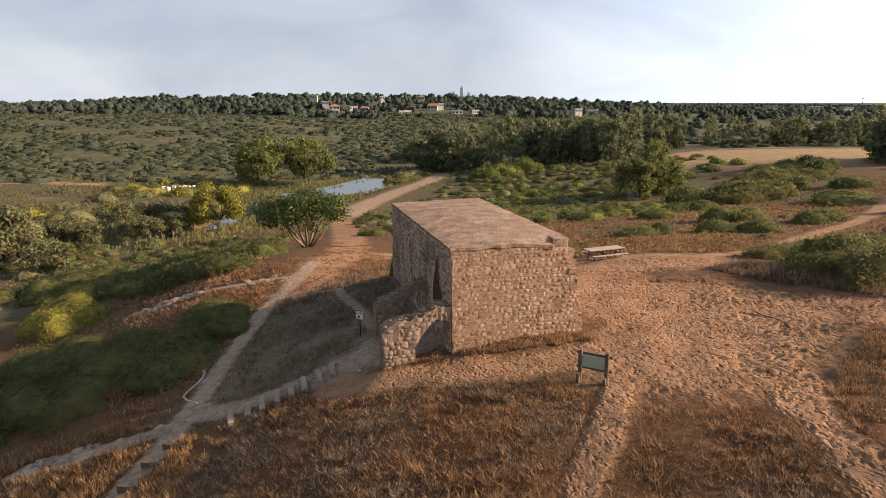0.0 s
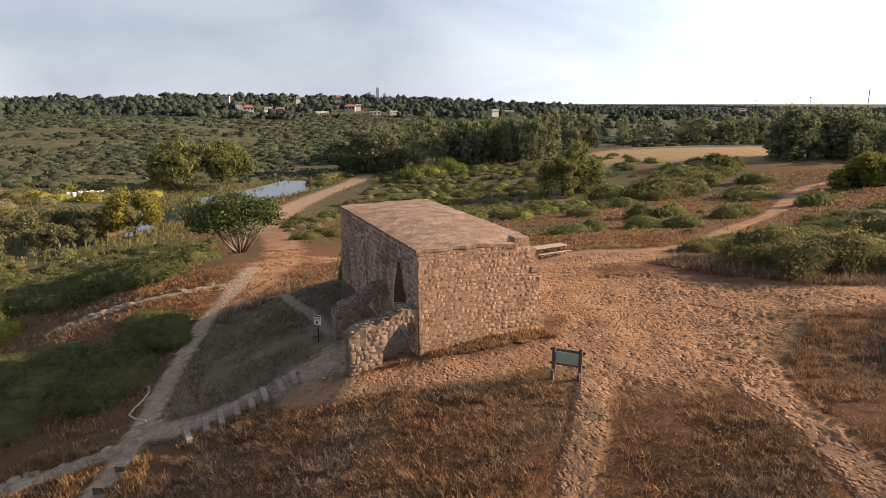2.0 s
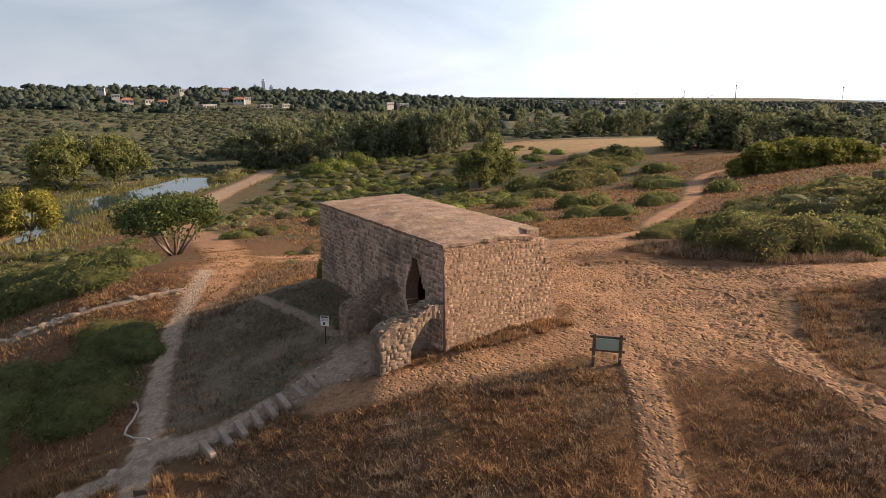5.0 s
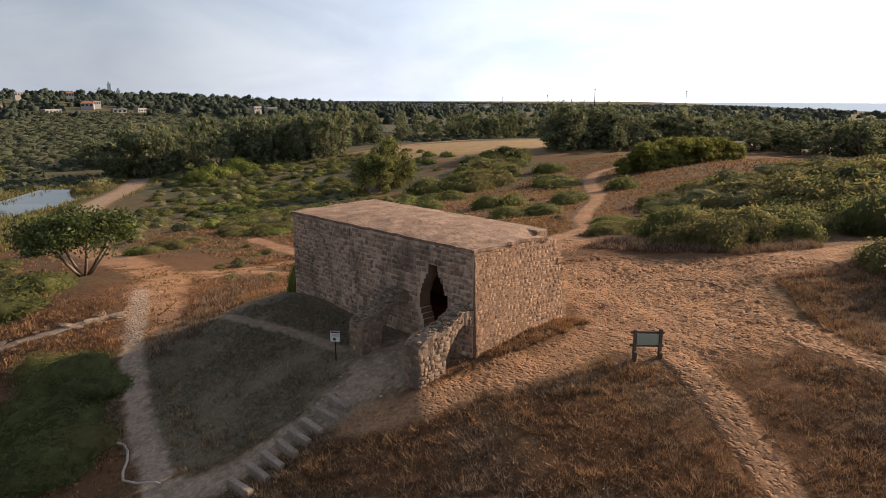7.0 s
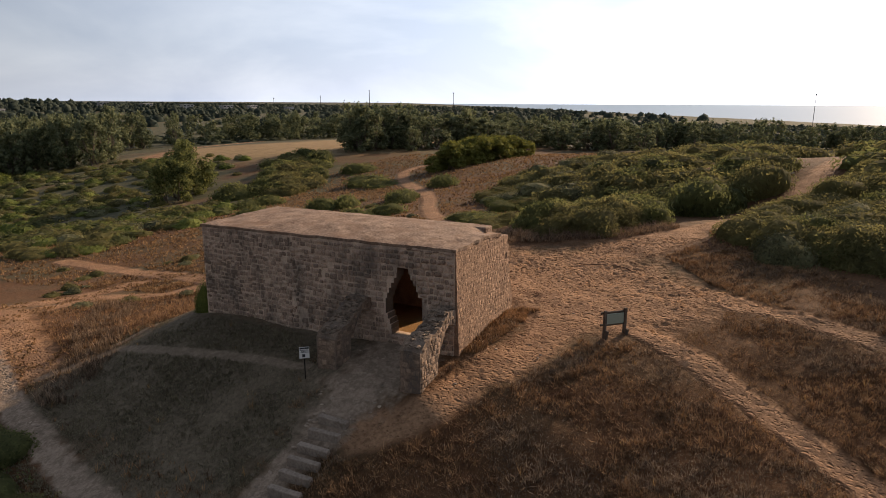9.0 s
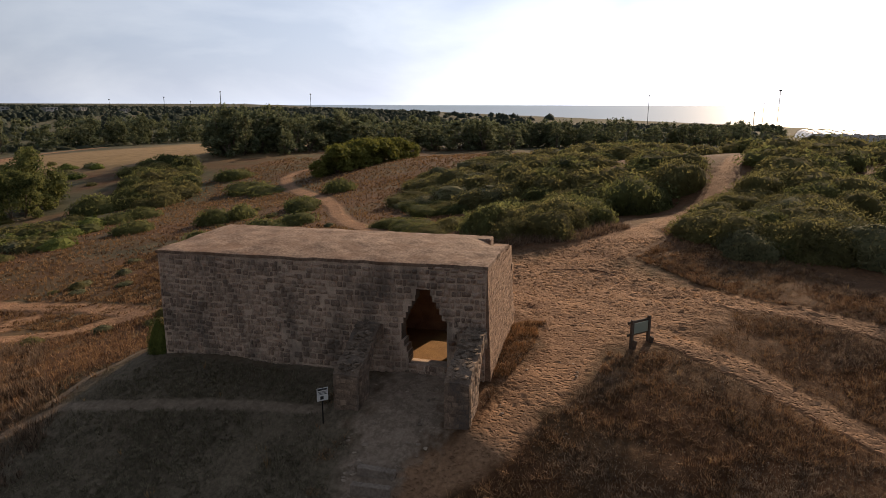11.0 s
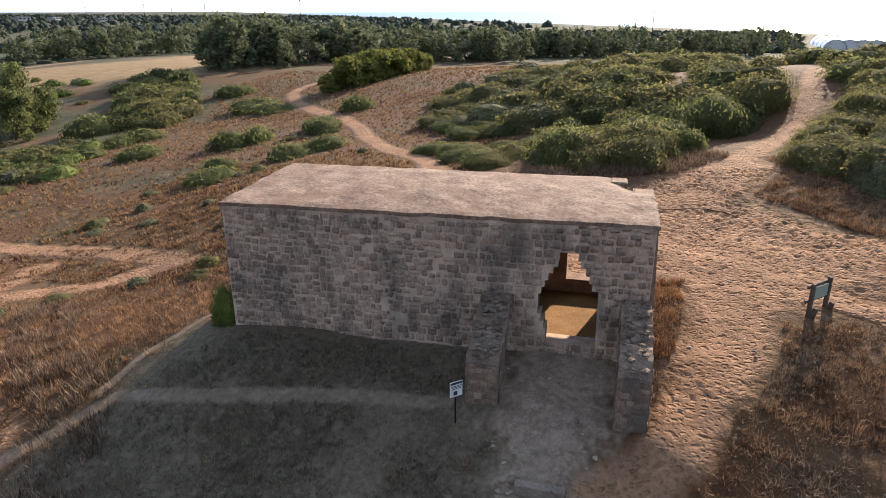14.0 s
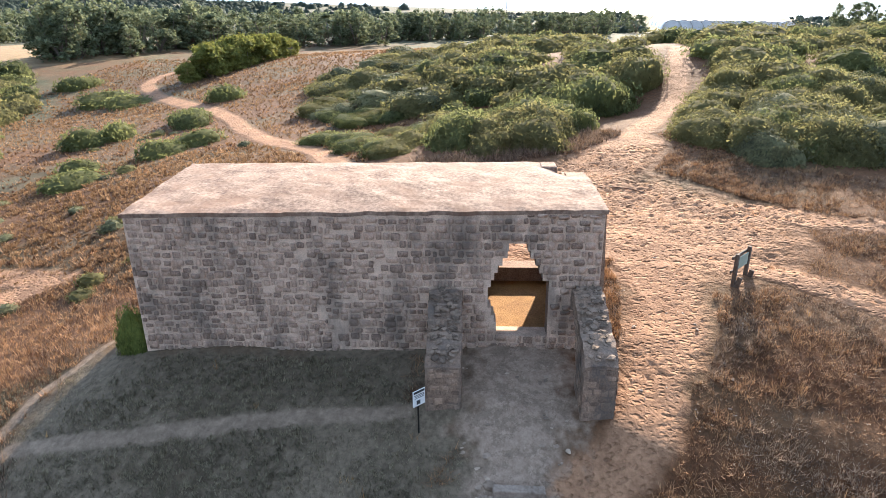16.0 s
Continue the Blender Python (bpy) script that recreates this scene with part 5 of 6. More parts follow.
def tree(x, y, height, width, mat, seed, leaves=5200, leaf=0.16, stems=1, trunk=0.3, low=0.35, label="", clumps=26, droop=0.0, solid=0.0, flare=0.16):
    """A tree: a tapered trunk with limbs, and a crown of leaf clumps at their ends."""
    rs = np.random.default_rng(seed)
    z = float(ground_height(x, y)) - 0.1
    ob = new("tree")
    ob.matrix_world = pose(x, y, z)
    bm = bmesh.new()
    centres = []
    for s in range(stems):
        a = 2 * math.pi * s / stems + rs.uniform(-0.4, 0.4)
        out = width * flare if stems > 1 else width * 0.04
        mid = Vector((math.cos(a) * out, math.sin(a) * out, height * low))
        base = Vector((math.cos(a), math.sin(a), 0)) * (0.3 if stems > 1 else 0)
        tube(bm, [base, base.lerp(mid, 0.5) + Vector(rs.normal(size=3) * 0.05 * height * 0.3), mid], [trunk, trunk * 0.75, trunk * 0.6], 8)
        for b in range(max(2, 7 // stems)):
            c = a + rs.uniform(-1.2, 1.2) if stems > 1 else rs.uniform(0, 6.28)
            reach = width * rs.uniform(0.22, 0.42)
            tip = Vector((math.cos(c) * reach, math.sin(c) * reach, height * rs.uniform(low + 0.18, 0.88)))
            bend = mid.lerp(tip, 0.5) + Vector((0, 0, 0.05 * height))
            tube(bm, [mid, bend, tip], [trunk * 0.5, trunk * 0.3, trunk * 0.12], 5)
            centres.append(tip)
    part("trunk", bm, M_BARK, ob, smooth=True)
    while len(centres) < clumps:
        c, e = rs.uniform(0, 6.28), rs.uniform(-0.5, 1)
        q = math.sqrt(max(0, 1 - e * e)) * rs.uniform(0.55, 1.0)
        centres.append(Vector((math.cos(c) * q * width * 0.42, math.sin(c) * q * width * 0.42, height * (low + (1 - low) * (0.32 + 0.56 * e)))))
    vs, fs, o = [], [], 0
    per = leaves // len(centres)
    for c in centres:
        r = width * rs.uniform(0.11, 0.19)
        lumps = lump_list(rs, 5, 0, False)
        pts, nor = dome_points(per, rs, lumps, -1.1)
        pts *= rs.uniform(0.45, 1.12, (len(pts), 1)) ** 0.5
        pts[:, 2] *= 0.75 + droop
        nor = nor + rs.normal(size=nor.shape) * 0.7
        nor /= np.linalg.norm(nor, axis=1, keepdims=True)
        v, f = leaf_faces(pts * r + np.array(c), nor, leaf, rs, 0.6)
        vs.append(v)
        fs.append(f + o)
        o += len(v)
        if solid:
            nu, nv = 5, 2
            ball = []
            for j in range(nv + 1):
                e = math.pi * (j / nv - 0.5) * 0.96
                for i in range(nu):
                    a = 2 * math.pi * i / nu
                    q = r * solid * rs.uniform(0.7, 1.15)
                    ball.append((c.x + q * math.cos(a) * math.cos(e), c.y + q * math.sin(a) * math.cos(e), c.z + q * math.sin(e) * (0.75 + droop)))
            vs.append(np.array(ball))
            fs.append(ring_faces(nu, nv) + o)
            o += len(ball)
    crown = new("crown", mesh_of("crown", np.concatenate(vs), np.concatenate(fs), mat))
    crown.parent = ob
    return tagged(ob, label, "tree")


tree(-3.7, 37.8, 4.9, 8.4, M_FIG, 1, 9000, 0.14, 7, 0.13, 0.50, "many-stemmed dark green fig tree on the sandy clearing", 36, 0.0, 0.0, 0.27)
tree(-15.5, 84, 7.4, 8.6, M_YELLOW, 2, 7000, 0.18, 1, 0.25, 0.2, "yellow-green tree by the stream", 30, 0.2, 0.6)
tree(-10, 158, 13, 15, M_TREE, 3, 7000, 0.30, 2, 0.35, 0.2, "spreading grey-green riverside tree", 34, 0.3, 0.6)
tree(2, 160, 12.5, 15, M_TREE, 4, 7000, 0.30, 1, 0.35, 0.2, "spreading grey-green riverside tree", 32, 0.3, 0.6)
tree(-38, 64, 8, 9, M_OLIVE, 5, 5000, 0.22, 2, 0.25, 0.15, "olive-green tree at the stream bank", 30, 0.2, 0.6)
tree(53.5, 79, 7.4, 7.6, M_TREE, 6, 5000, 0.19, 2, 0.2, 0.03, "leafy tree standing in the scrub", 30, 0.3, 0.55)
tree(61, 83, 9.8, 8.4, M_TREE, 7, 6000, 0.2, 2, 0.24, 0.03, "tall leafy tree standing in the scrub", 34, 0.3, 0.55)
tree(57.5, 81.5, 8.4, 7.6, M_TREE, 8, 5000, 0.19, 2, 0.2, 0.03, "leafy tree standing in the scrub", 30, 0.3, 0.55)

BRIGHTS = [tree(79, 40.4, 4.6, 6.4, M_YELLOWGREEN, 61, 3000, 0.17, 4, 0.09, 0.04, "broad yellow-green leafy thicket tree beside the slope path", 30, 0.1, 0.75),
           tree(84.5, 38.0, 5.0, 6.8, M_YELLOWGREEN, 62, 3000, 0.17, 4, 0.09, 0.04, "broad yellow-green thicket tree beside the slope path", 30, 0.1, 0.75)]
for k, (x, y, q) in enumerate(((81.6, 38.2, 0.85), (87.6, 36.0, 0.95), (90.6, 34.2, 0.9), (93.4, 33.2, 0.7), (76.6, 42.4, 0.62), (88.4, 39.0, 0.9), (83.0, 41.6, 0.85))):
    ob = copy_thing(BRIGHTS[k % 2], pose(x, y, ground_at(x, y) - 0.1, 0, 0, 77 * k))
    ob.scale = (q, q, q * 0.95)
    tagged(ob, group="thicket trees by the slope path")
for ob in BRIGHTS:
    tagged(ob, group="thicket trees by the slope path")

OLIVES = [tree(-30, 84, 5.2, 6.4, M_OLIVE, 11, 4200, 0.15, 2, 0.16, 0.2, "dusty olive-green small tree by the stream", 24, 0.05, 0.5),
          tree(-24, 88, 4.6, 5.8, M_OLIVE, 12, 4200, 0.15, 2, 0.16, 0.2, "dusty olive-green small tree by the stream", 22, 0.1, 0.5),
          tree(-42, 62, 4.8, 6.0, M_YELLOW, 13, 4200, 0.15, 2, 0.16, 0.2, "yellowing small tree by the stream", 22, 0.1, 0.5)]
for k in range(19):
    t = brng.uniform()
    x, y = ((-36 + 17 * t, 80 + 9 * t), (-60 + 27 * t, 67 - 7 * t), (-40 + 14 * t, 74 + 4 * t))[k % 3]
    x, y = x + brng.normal() * 2.2, y + brng.normal() * 2.2
    ob = copy_thing(OLIVES[int(brng.choice([0, 1, 0, 1, 2]))], pose(x, y, ground_at(x, y) - 0.1, 0, 0, brng.uniform(0, 360)))
    q = brng.uniform(0.6, 1.0)
    ob.scale = (q, q, q * brng.uniform(0.8, 1.0))
    tagged(ob, group="small trees by the stream")

WOOD_TREES = []
wr = np.random.default_rng(404)


def wood_tree(x, y, h, w):
    """A woodland tree, copied from one of a few shapes."""
    global WOOD_TREES
    if not WOOD_TREES:
        for k in range(5):
            t = tree(0, 0, 14, (7.5, 9, 8, 10, 7)[k], M_WOODS, 50 + k, 800, 0.35, 1, 0.28, 0.05, "tall dark green woodland tree", 28, 0.35, 0.55)
            WOOD_TREES.append(t)
    src = WOOD_TREES[int(wr.integers(5))]
    z = float(ground_height(x, y)) - 0.2
    ob = copy_thing(src, pose(x, y, z, 0, 0, wr.uniform(0, 360)))
    ob.scale = (w / 8, w / 8, h / 14)
    return tagged(ob, group="woodland trees")


def belt(pts, width, count, h0, h1, joined=False):
    """A belt of woodland trees; far ones, past counting, are joined into one mesh."""
    vs, fs, o = [], [], 0
    for _ in range(count):
        k = int(wr.integers(len(pts) - 1))
        t = wr.uniform()
        x = pts[k][0] * (1 - t) + pts[k + 1][0] * t + wr.normal() * width * 0.5
        y = pts[k][1] * (1 - t) + pts[k + 1][1] * t + wr.normal() * width * 0.5
        h, w = wr.uniform(h0, h1) * wr.choice([0.8, 1.0, 1.08]), wr.uniform(5, 8.5)
        if not joined:
            wood_tree(x, y, h, w)
            continue
        crown = [c for c in WOOD_TREES[int(wr.integers(5))].children if c.name.startswith("crown")][0].data
        m = pose(x, y, float(ground_height(x, y)) - 0.2, 0, 0, wr.uniform(0, 360)) @ Matrix.Diagonal((w / 8, w / 8, h / 14, 1))
        v = arrays(crown) @ np.array(m.to_3x3()).T + np.array(m.translation)
        f = np.zeros(len(crown.polygons) * 3, np.int32)
        crown.polygons.foreach_get("vertices", f)
        vs.append(v)
        fs.append(f.reshape(-1, 3) + o)
        o += len(v)
    if joined:
        tagged(new("woodland", mesh_of("woodland", np.concatenate(vs), np.concatenate(fs), M_WOODS)), "far belt of dark green woodland trees", "woodland", kind="stuff")


belt([(44, 212), (60, 218)], 10, 16, 8, 10.5)
belt([(38, 182), (58, 172), (76, 160), (88, 146)], 7, 62, 11, 14.5)
belt([(60, 218), (80, 220), (120, 205), (150, 190)], 13, 62, 11, 15)
belt([(160, 190), (230, 170), (330, 130)], 20, 90, 9, 12, True)
belt([(108, 82), (124, 74), (142, 66)], 7, 40, 8, 11.5)
belt([(140, 68), (165, 45), (195, 10), (240, -48)], 12, 92, 6.5, 9.5)
belt([(270, -152), (300, -235)], 16, 60, 10, 13.5, True)
for k, t in enumerate(WOOD_TREES):
    x, y = 66 + 16 * k, 232 - 3 * k
    t.matrix_world = pose(x, y, float(ground_height(x, y)) - 0.2, 0, 0, 70 * k)
    tagged(t, group="woodland trees")


def far_cover(name, count, xr, yr, keep, size, mat, label, seed, flat=0.6, sprays=10, lobes=1, sides=5):
    """Far scrub or woods, past counting: small leafy mounds in one mesh."""
    rs = np.random.default_rng(seed)
    x, y = rs.uniform(*xr, count * 3), rs.uniform(*yr, count * 3)
    ok = keep(x, y)
    x, y = x[ok][:count], y[ok][:count]
    z = ground_height(x, y)
    r = rs.uniform(*size, len(x))
    if lobes > 1:
        lead = np.arange(len(x) * lobes) % lobes == 0
        x, y, z, r = (np.repeat(q, lobes) for q in (x, y, z, r))
        free_lobe = ~lead
        x = x + free_lobe * rs.normal(size=len(x)) * r * 0.55
        y = y + free_lobe * rs.normal(size=len(x)) * r * 0.55
        z = z + free_lobe * rs.uniform(0.15, 0.95, len(x)) * r * flat
        r = r * np.where(lead, 0.85, rs.uniform(0.34, 0.62, len(x)))
    k, nu, nv = len(x), sides, 3 if lobes > 1 else 2
    spin = rs.uniform(0, 6.28, k)
    ring = []
    for j in range(nv + 1):
        e = math.pi / 2 * j / nv * 0.94
        for i in range(nu):
            a = 2 * math.pi * i / nu + spin
            q = r * rs.uniform(0.60, 1.18, k)
            ring.append(np.stack([x + q * np.cos(a) * math.cos(e), y + q * np.sin(a) * math.cos(e), z + q * flat * math.sin(e) - (0.4 if j == 0 else 0)], 1))
    v = np.stack(ring, 1).reshape(-1, 3)
    o = (np.arange(k) * nu * (nv + 1))[:, None, None]
    f = (ring_faces(nu, nv)[None] + o).reshape(-1, 3)
    # ragged sprays round each mound
    m = sprays
    d = rs.normal(size=(k, m, 3))
    d /= np.linalg.norm(d, axis=2, keepdims=True)
    d[:, :, 2] = np.abs(d[:, :, 2])
    pts = d * r[:, None, None] * rs.uniform(0.75, 1.12, (k, m, 1))
    pts[:, :, 2] *= flat
    pts = pts + np.stack([x, y, z], 1)[:, None, :]
    nor = d + rs.normal(size=d.shape) * 0.6
    nor /= np.linalg.norm(nor, axis=2, keepdims=True)
    v2, f2 = leaf_faces(pts.reshape(-1, 3), nor.reshape(-1, 3), np.repeat(r * 0.24, m)[:, None], rs, 0.7)
    f = np.concatenate([f, f2 + len(v)])
    v = np.concatenate([v, v2])
    return tagged(new(name, mesh_of(name, v, f, mat, True)), label, name.replace("_", " "), kind="stuff")


VILLAS = ((11.8, 540, 13, "flat", 2), (12.3, 545, 9, "flat", 2), (14.4, 590, 15, "tiled", 4), (15.0, 600, 9, "flat", 5), (6.0, 560, 14, "tiled", 4), (7.5, 575, 12, "flat", 3), (8.6, 560, 12, "tiled", 3), (5.2, 590, 10, "flat", 6), (16.5, 560, 16, "flat", 2), (18, 570, 12, "flat", 2), (26.8, 560, 12, "flat", 6), (28, 570, 14, "flat", 5), (4.2, 640, 10, "flat", 8), (10, 640, 10, "flat", 8), (13.3, 650, 10, "tiled", 8), (38, 900, 20, "flat", 6), (41, 950, 24, "flat", 6), (44, 980, 26, "flat", 6), (46, 1000, 22, "flat", 6), (35, 880, 18, "flat", 6), (49, 1000, 20, "flat", 5))


def garden(x, y):
    """True off the open gardens below the villas."""
    az, dist = np.degrees(np.arctan2(x + 16, y + 12)), np.hypot(x + 16, y + 12)
    ok = np.ones(np.shape(x), bool)
    for a, d, w, _, _ in VILLAS:
        ok &= ~((np.abs(az - a) < np.degrees(0.45 * w / d)) & (dist > d - 55) & (dist < d + 6))
    return ok


far_cover("hillside_scrub", 8200, (-260, 190), (172, 520), lambda x, y: (x > -14 - 0.42 * (y + 22)) & (near_path(x, y, STREAM, 7) < 0.5) & (np.hypot(x - 100, y - 215) > 60) & (patchy(x * 0.07, y * 0.11) + 0.5 * patchy(x * 0.4 + 5, y * 0.6) > -0.28), (0.9, 4.4), M_FARSCRUB, "grey-green scrub dotted over a far hillside", 21, 0.30, 4, 1, 6)
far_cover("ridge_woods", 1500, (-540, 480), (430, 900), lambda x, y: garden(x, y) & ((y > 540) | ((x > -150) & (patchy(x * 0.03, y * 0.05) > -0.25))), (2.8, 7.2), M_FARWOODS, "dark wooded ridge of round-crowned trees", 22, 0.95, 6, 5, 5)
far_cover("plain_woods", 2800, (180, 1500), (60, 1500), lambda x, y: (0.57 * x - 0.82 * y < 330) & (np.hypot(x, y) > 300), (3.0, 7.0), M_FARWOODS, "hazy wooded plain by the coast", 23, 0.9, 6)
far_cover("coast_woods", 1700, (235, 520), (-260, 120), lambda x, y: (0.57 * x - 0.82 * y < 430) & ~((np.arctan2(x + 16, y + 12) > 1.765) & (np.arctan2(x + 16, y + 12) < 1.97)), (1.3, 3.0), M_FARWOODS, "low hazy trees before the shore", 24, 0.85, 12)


# ---- dry grass ----
def on_mound(x, y):
    """The grassy mound before the house, with a ragged outline."""
    return ((x - 0.5) / 14.5) ** 2 + ((y + 6.5) / 12.5) ** 2 < 0.85 + 0.22 * patchy(x * 0.7, y * 0.7) + 0.1 * np.sin(5.1 * x + 3.7 * y)


def grass(name, count, xr, yr, keep, height, width, mat, label, seed, lean=0.5):
    """Blades of dry grass, one bent triangle pair each, in one mesh."""
    rs = np.random.default_rng(seed)
    # tufts
    tx, ty = rs.uniform(*xr, count), rs.uniform(*yr, count)
    ok = keep(tx, ty)
    tx, ty = tx[ok], ty[ok]
    per = 7 if 0.15 < height < 0.19 else 5
    k = len(tx)
    clump = 0.85 + 0.4 * np.clip(patchy(tx * 2.7 + 1.3 * ty, ty * 3.1 - tx), -0.7, 1.0)
    size = np.repeat(rs.uniform(0.45, 1.3, k) * clump, per)
    x, y = np.repeat(tx, per), np.repeat(ty, per)
    a = rs.uniform(0, 2 * math.pi, k * per)
    reach = rs.uniform(0.15, lean, k * per) * height * size * 1.3
    h = height * size * rs.uniform(0.6, 1.2, k * per)
    px, py = x + np.cos(a) * reach, y + np.sin(a) * reach
    foot = rs.uniform(0.3, 1.0, k * per) * 0.12
    fx, fy = x + np.cos(a) * foot, y + np.sin(a) * foot
    w = width * rs.uniform(0.6, 1.4, k * per)
    gz = ground_height(x, y)
    root = np.stack([tx, ty, gz[::per] - 0.06], 1)
    b1 = np.stack([fx - np.sin(a) * w, fy + np.cos(a) * w, gz + h * 0.30], 1)
    b2 = np.stack([fx + np.sin(a) * w, fy - np.cos(a) * w, gz + h * 0.30], 1)
    tip = np.stack([px, py, gz + h], 1)
    v = np.concatenate([root, np.stack([b1, b2, tip], 1).reshape(-1, 3)])
    blade = k + 3 * np.arange(k * per)
    rt = np.repeat(np.arange(k), per)
    f = np.concatenate([np.stack([rt, blade, blade + 1], 1), np.stack([blade, blade + 2, blade + 1], 1)])
    return tagged(new(name, mesh_of(name, v, f, mat)), label, "grass", kind="stuff")


grass("dry_grass", 70000, (-17, 15), (-22, 5), lambda x, y: free(x, y, 0.36) & on_mound(x, y) & (patchy(x, y) < 0.35), 0.185, 0.0068, M_DRY, "reddish-brown dry grass on the mound by the house", 41, 1.5)
grass("seed_grass", 74000, (-17, 15), (-22, 5), lambda x, y: free(x, y, 0.36) & on_mound(x, y) & (patchy(x, y) > 0.1), 0.170, 0.0068, M_GREYDRY, "greyish seed-headed dry grass on the mound", 49, 1.5)
grass("slope_grass", 9000, (7, 30), (6, 34), lambda x, y: free(x, y, 0.34) & (y > 14 - 0.25 * x), 0.16, 0.026, M_SLOPEGRASS, "tawny dry grass on the slope beside the house", 58, 0.9)
grass("straw_grass", 9000, (-8, 12), (17, 40), lambda x, y: (area(x, y, SAND) > 0.36) & (area(x, y, PALE) < 0.42) & (patchy(x * 1.9, y * 1.7) > 0.0), 0.09, 0.022, M_SLOPEGRASS, "short dry grass in the trodden clearing", 60, 1.2)
grass("straw_grass", 6500, (-18, -9.5), (-6, 5.5), lambda x, y: free(x, y, 0.36) & (near_path(x, y, [(-10.6, -3), (-12.2, 1), (-14.5, 2.6), (-17, 2.5)], 2.2) > 0.3), 0.30, 0.013, M_SLOPEGRASS, "sunlit orange dry grass on the bank below the path", 61, 0.7)
grass("heather", 9000, (-7, 5), (13.5, 25), lambda x, y: free(x, y, 0.3) & (near_path(x, y, [(-5.6, 14.6), (-3.2, 16.1), (0, 20.6), (3, 23.2)], 0.8) > 0.3) & (patchy(x * 2, y * 2) > -0.5), 0.40, 0.012, M_GREYDRY, "dark brown heathery scrub along the clearing", 57, 0.7)
grass("dry_grass", 15000, (-12, 12), (12, 26), lambda x, y: free(x, y, 0.40) & (y > 14.5 - 0.25 * x), 0.22, 0.008, M_DRY, "brown dry grass on the slope round the house", 42, 0.9)
grass("dry_grass", 7000, (-26, -7), (4, 40), lambda x, y: free(x, y, 0.40) & (patchy(x, y) > -0.5), 0.28, 0.012, M_DRY, "brown dry grass between the slope bushes", 50, 0.9)
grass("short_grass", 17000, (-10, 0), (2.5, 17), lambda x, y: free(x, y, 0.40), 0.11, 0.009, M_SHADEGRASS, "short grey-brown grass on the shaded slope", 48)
grass("straw_grass", 1300, (-16, 10), (-16, 24), lambda x, y: free(x, y, 0.30) & (np.sin(x * 1.7 + 3) * np.sin(y * 1.3) > 0.45), 0.30, 0.011, M_STRAW, "pale straw tufts among the dry grass", 43)
grass("slope_grass", 16000, (7, 62), (4, 62), lambda x, y: free(x, y, 0.30) & (y > 14 - 0.25 * x) & (patchy(x * 0.45 + 3, y * 0.45) > -0.25), 0.22, 0.034, M_SLOPEGRASS, "orange-brown dry grass over the open slope", 44, 0.8)
grass("slope_grass", 12000, (7, 62), (4, 62), lambda x, y: free(x, y, 0.30) & (y > 14 - 0.25 * x) & (patchy(x * 0.45 + 3, y * 0.45) < -0.15), 0.20, 0.034, M_DRY, "dark brown dry grass in patches on the slope", 56, 0.8)
thicket(["olive", "scrub"], [([(6, 18), (20, 24)], 2.5), ([(10, 30), (24, 36)], 3), ([(4, 26), (14, 44)], 3), ([(28, 22), (44, 40)], 5)], 40, 0.6, 0.32, 2, 20, 0.3, "small low scrub on the dry slope")
grass("slope_grass", 9000, (56, 110), (-4, 66), lambda x, y: free(x, y, 0.30), 0.26, 0.06, M_SLOPEGRASS, "orange-brown dry grass over the open slope", 45, 0.8)
thicket(["olive", "scrub", "yellow"], [([(-70, 100), (-30, 116)], 10), ([(-50, 140), (-10, 170)], 12), ([(-90, 90), (-60, 84)], 8)], 110, 2.6, 1.5, 2, 15, joined="olive scrub on the water meadow")
grass("meadow_grass", 13000, (-110, 40), (78, 190), lambda x, y: (near_path(x, y, STREAM, 2.6) < 0.40) & (near_path(x, y, STREAM[5:], 5) < 0.40) & free(x, y, 0.3) & (x > -14 - 0.42 * (y + 22)) & (x < 4 + 0.25 * (y - 90)) & (patchy(x * 0.2, y * 0.2) > -0.55) & (near_path(x, y, [(-34, 150), (-26, 151)], 5) < 0.5), 0.7, 0.07, M_MEADOW, "yellow-green meadow grass by the stream", 51, 0.5)
thicket(["olive", "scrub", "green"], [([(-40, 66), (-22, 62), (-6, 56)], 6), ([(-30, 56), (-12, 48)], 5), ([(2, 60), (16, 90), (30, 112)], 5)], 260, 1.25, 0.75, 2, 19, joined="low olive scrub on the flat before the stream")
grass("dry_grass", 7000, (-42, 30), (42, 100), lambda x, y: free(x, y, 0.30) & (near_path(x, y, STREAM, 4.6) < 0.3) & (x > -14 - 0.42 * (y + 22)) & (patchy(x * 0.4, y * 0.4) > -0.45), 0.34, 0.03, M_SLOPEGRASS, "tawny dry grass on the flat before the stream", 55, 0.8)
grass("reeds", 14000, (-70, 44), (66, 175), lambda x, y: free(x, y, 0.3) & (near_path(x, y, STREAM, 11) > 0.2) & (near_path(x, y, STREAM, 2.4) < 0.40) & (near_path(x, y, STREAM[5:], 4.6) < 0.40), 0.95, 0.05, M_REED, "yellow-green reeds along the stream", 46, 0.3)



def seed_heads(count, xr, yr, keep, seed):
    """Pale seed heads standing over the dry grass."""
    rs = np.random.default_rng(seed)
    x, y = rs.uniform(*xr, count), rs.uniform(*yr, count)
    ok = keep(x, y)
    x, y = x[ok], y[ok]
    pts = np.stack([x, y, ground_height(x, y) + rs.uniform(0.10, 0.26, len(x))], 1)
    nor = rs.normal(size=pts.shape)
    nor /= np.linalg.norm(nor, axis=1, keepdims=True)
    v, f = leaf_faces(pts, nor, 0.022, rs, 0.6)
    tagged(new("seed_heads", mesh_of("seed_heads", v, f, M_SEED)), "small pale seed heads over the dry grass", "grass", kind="stuff")


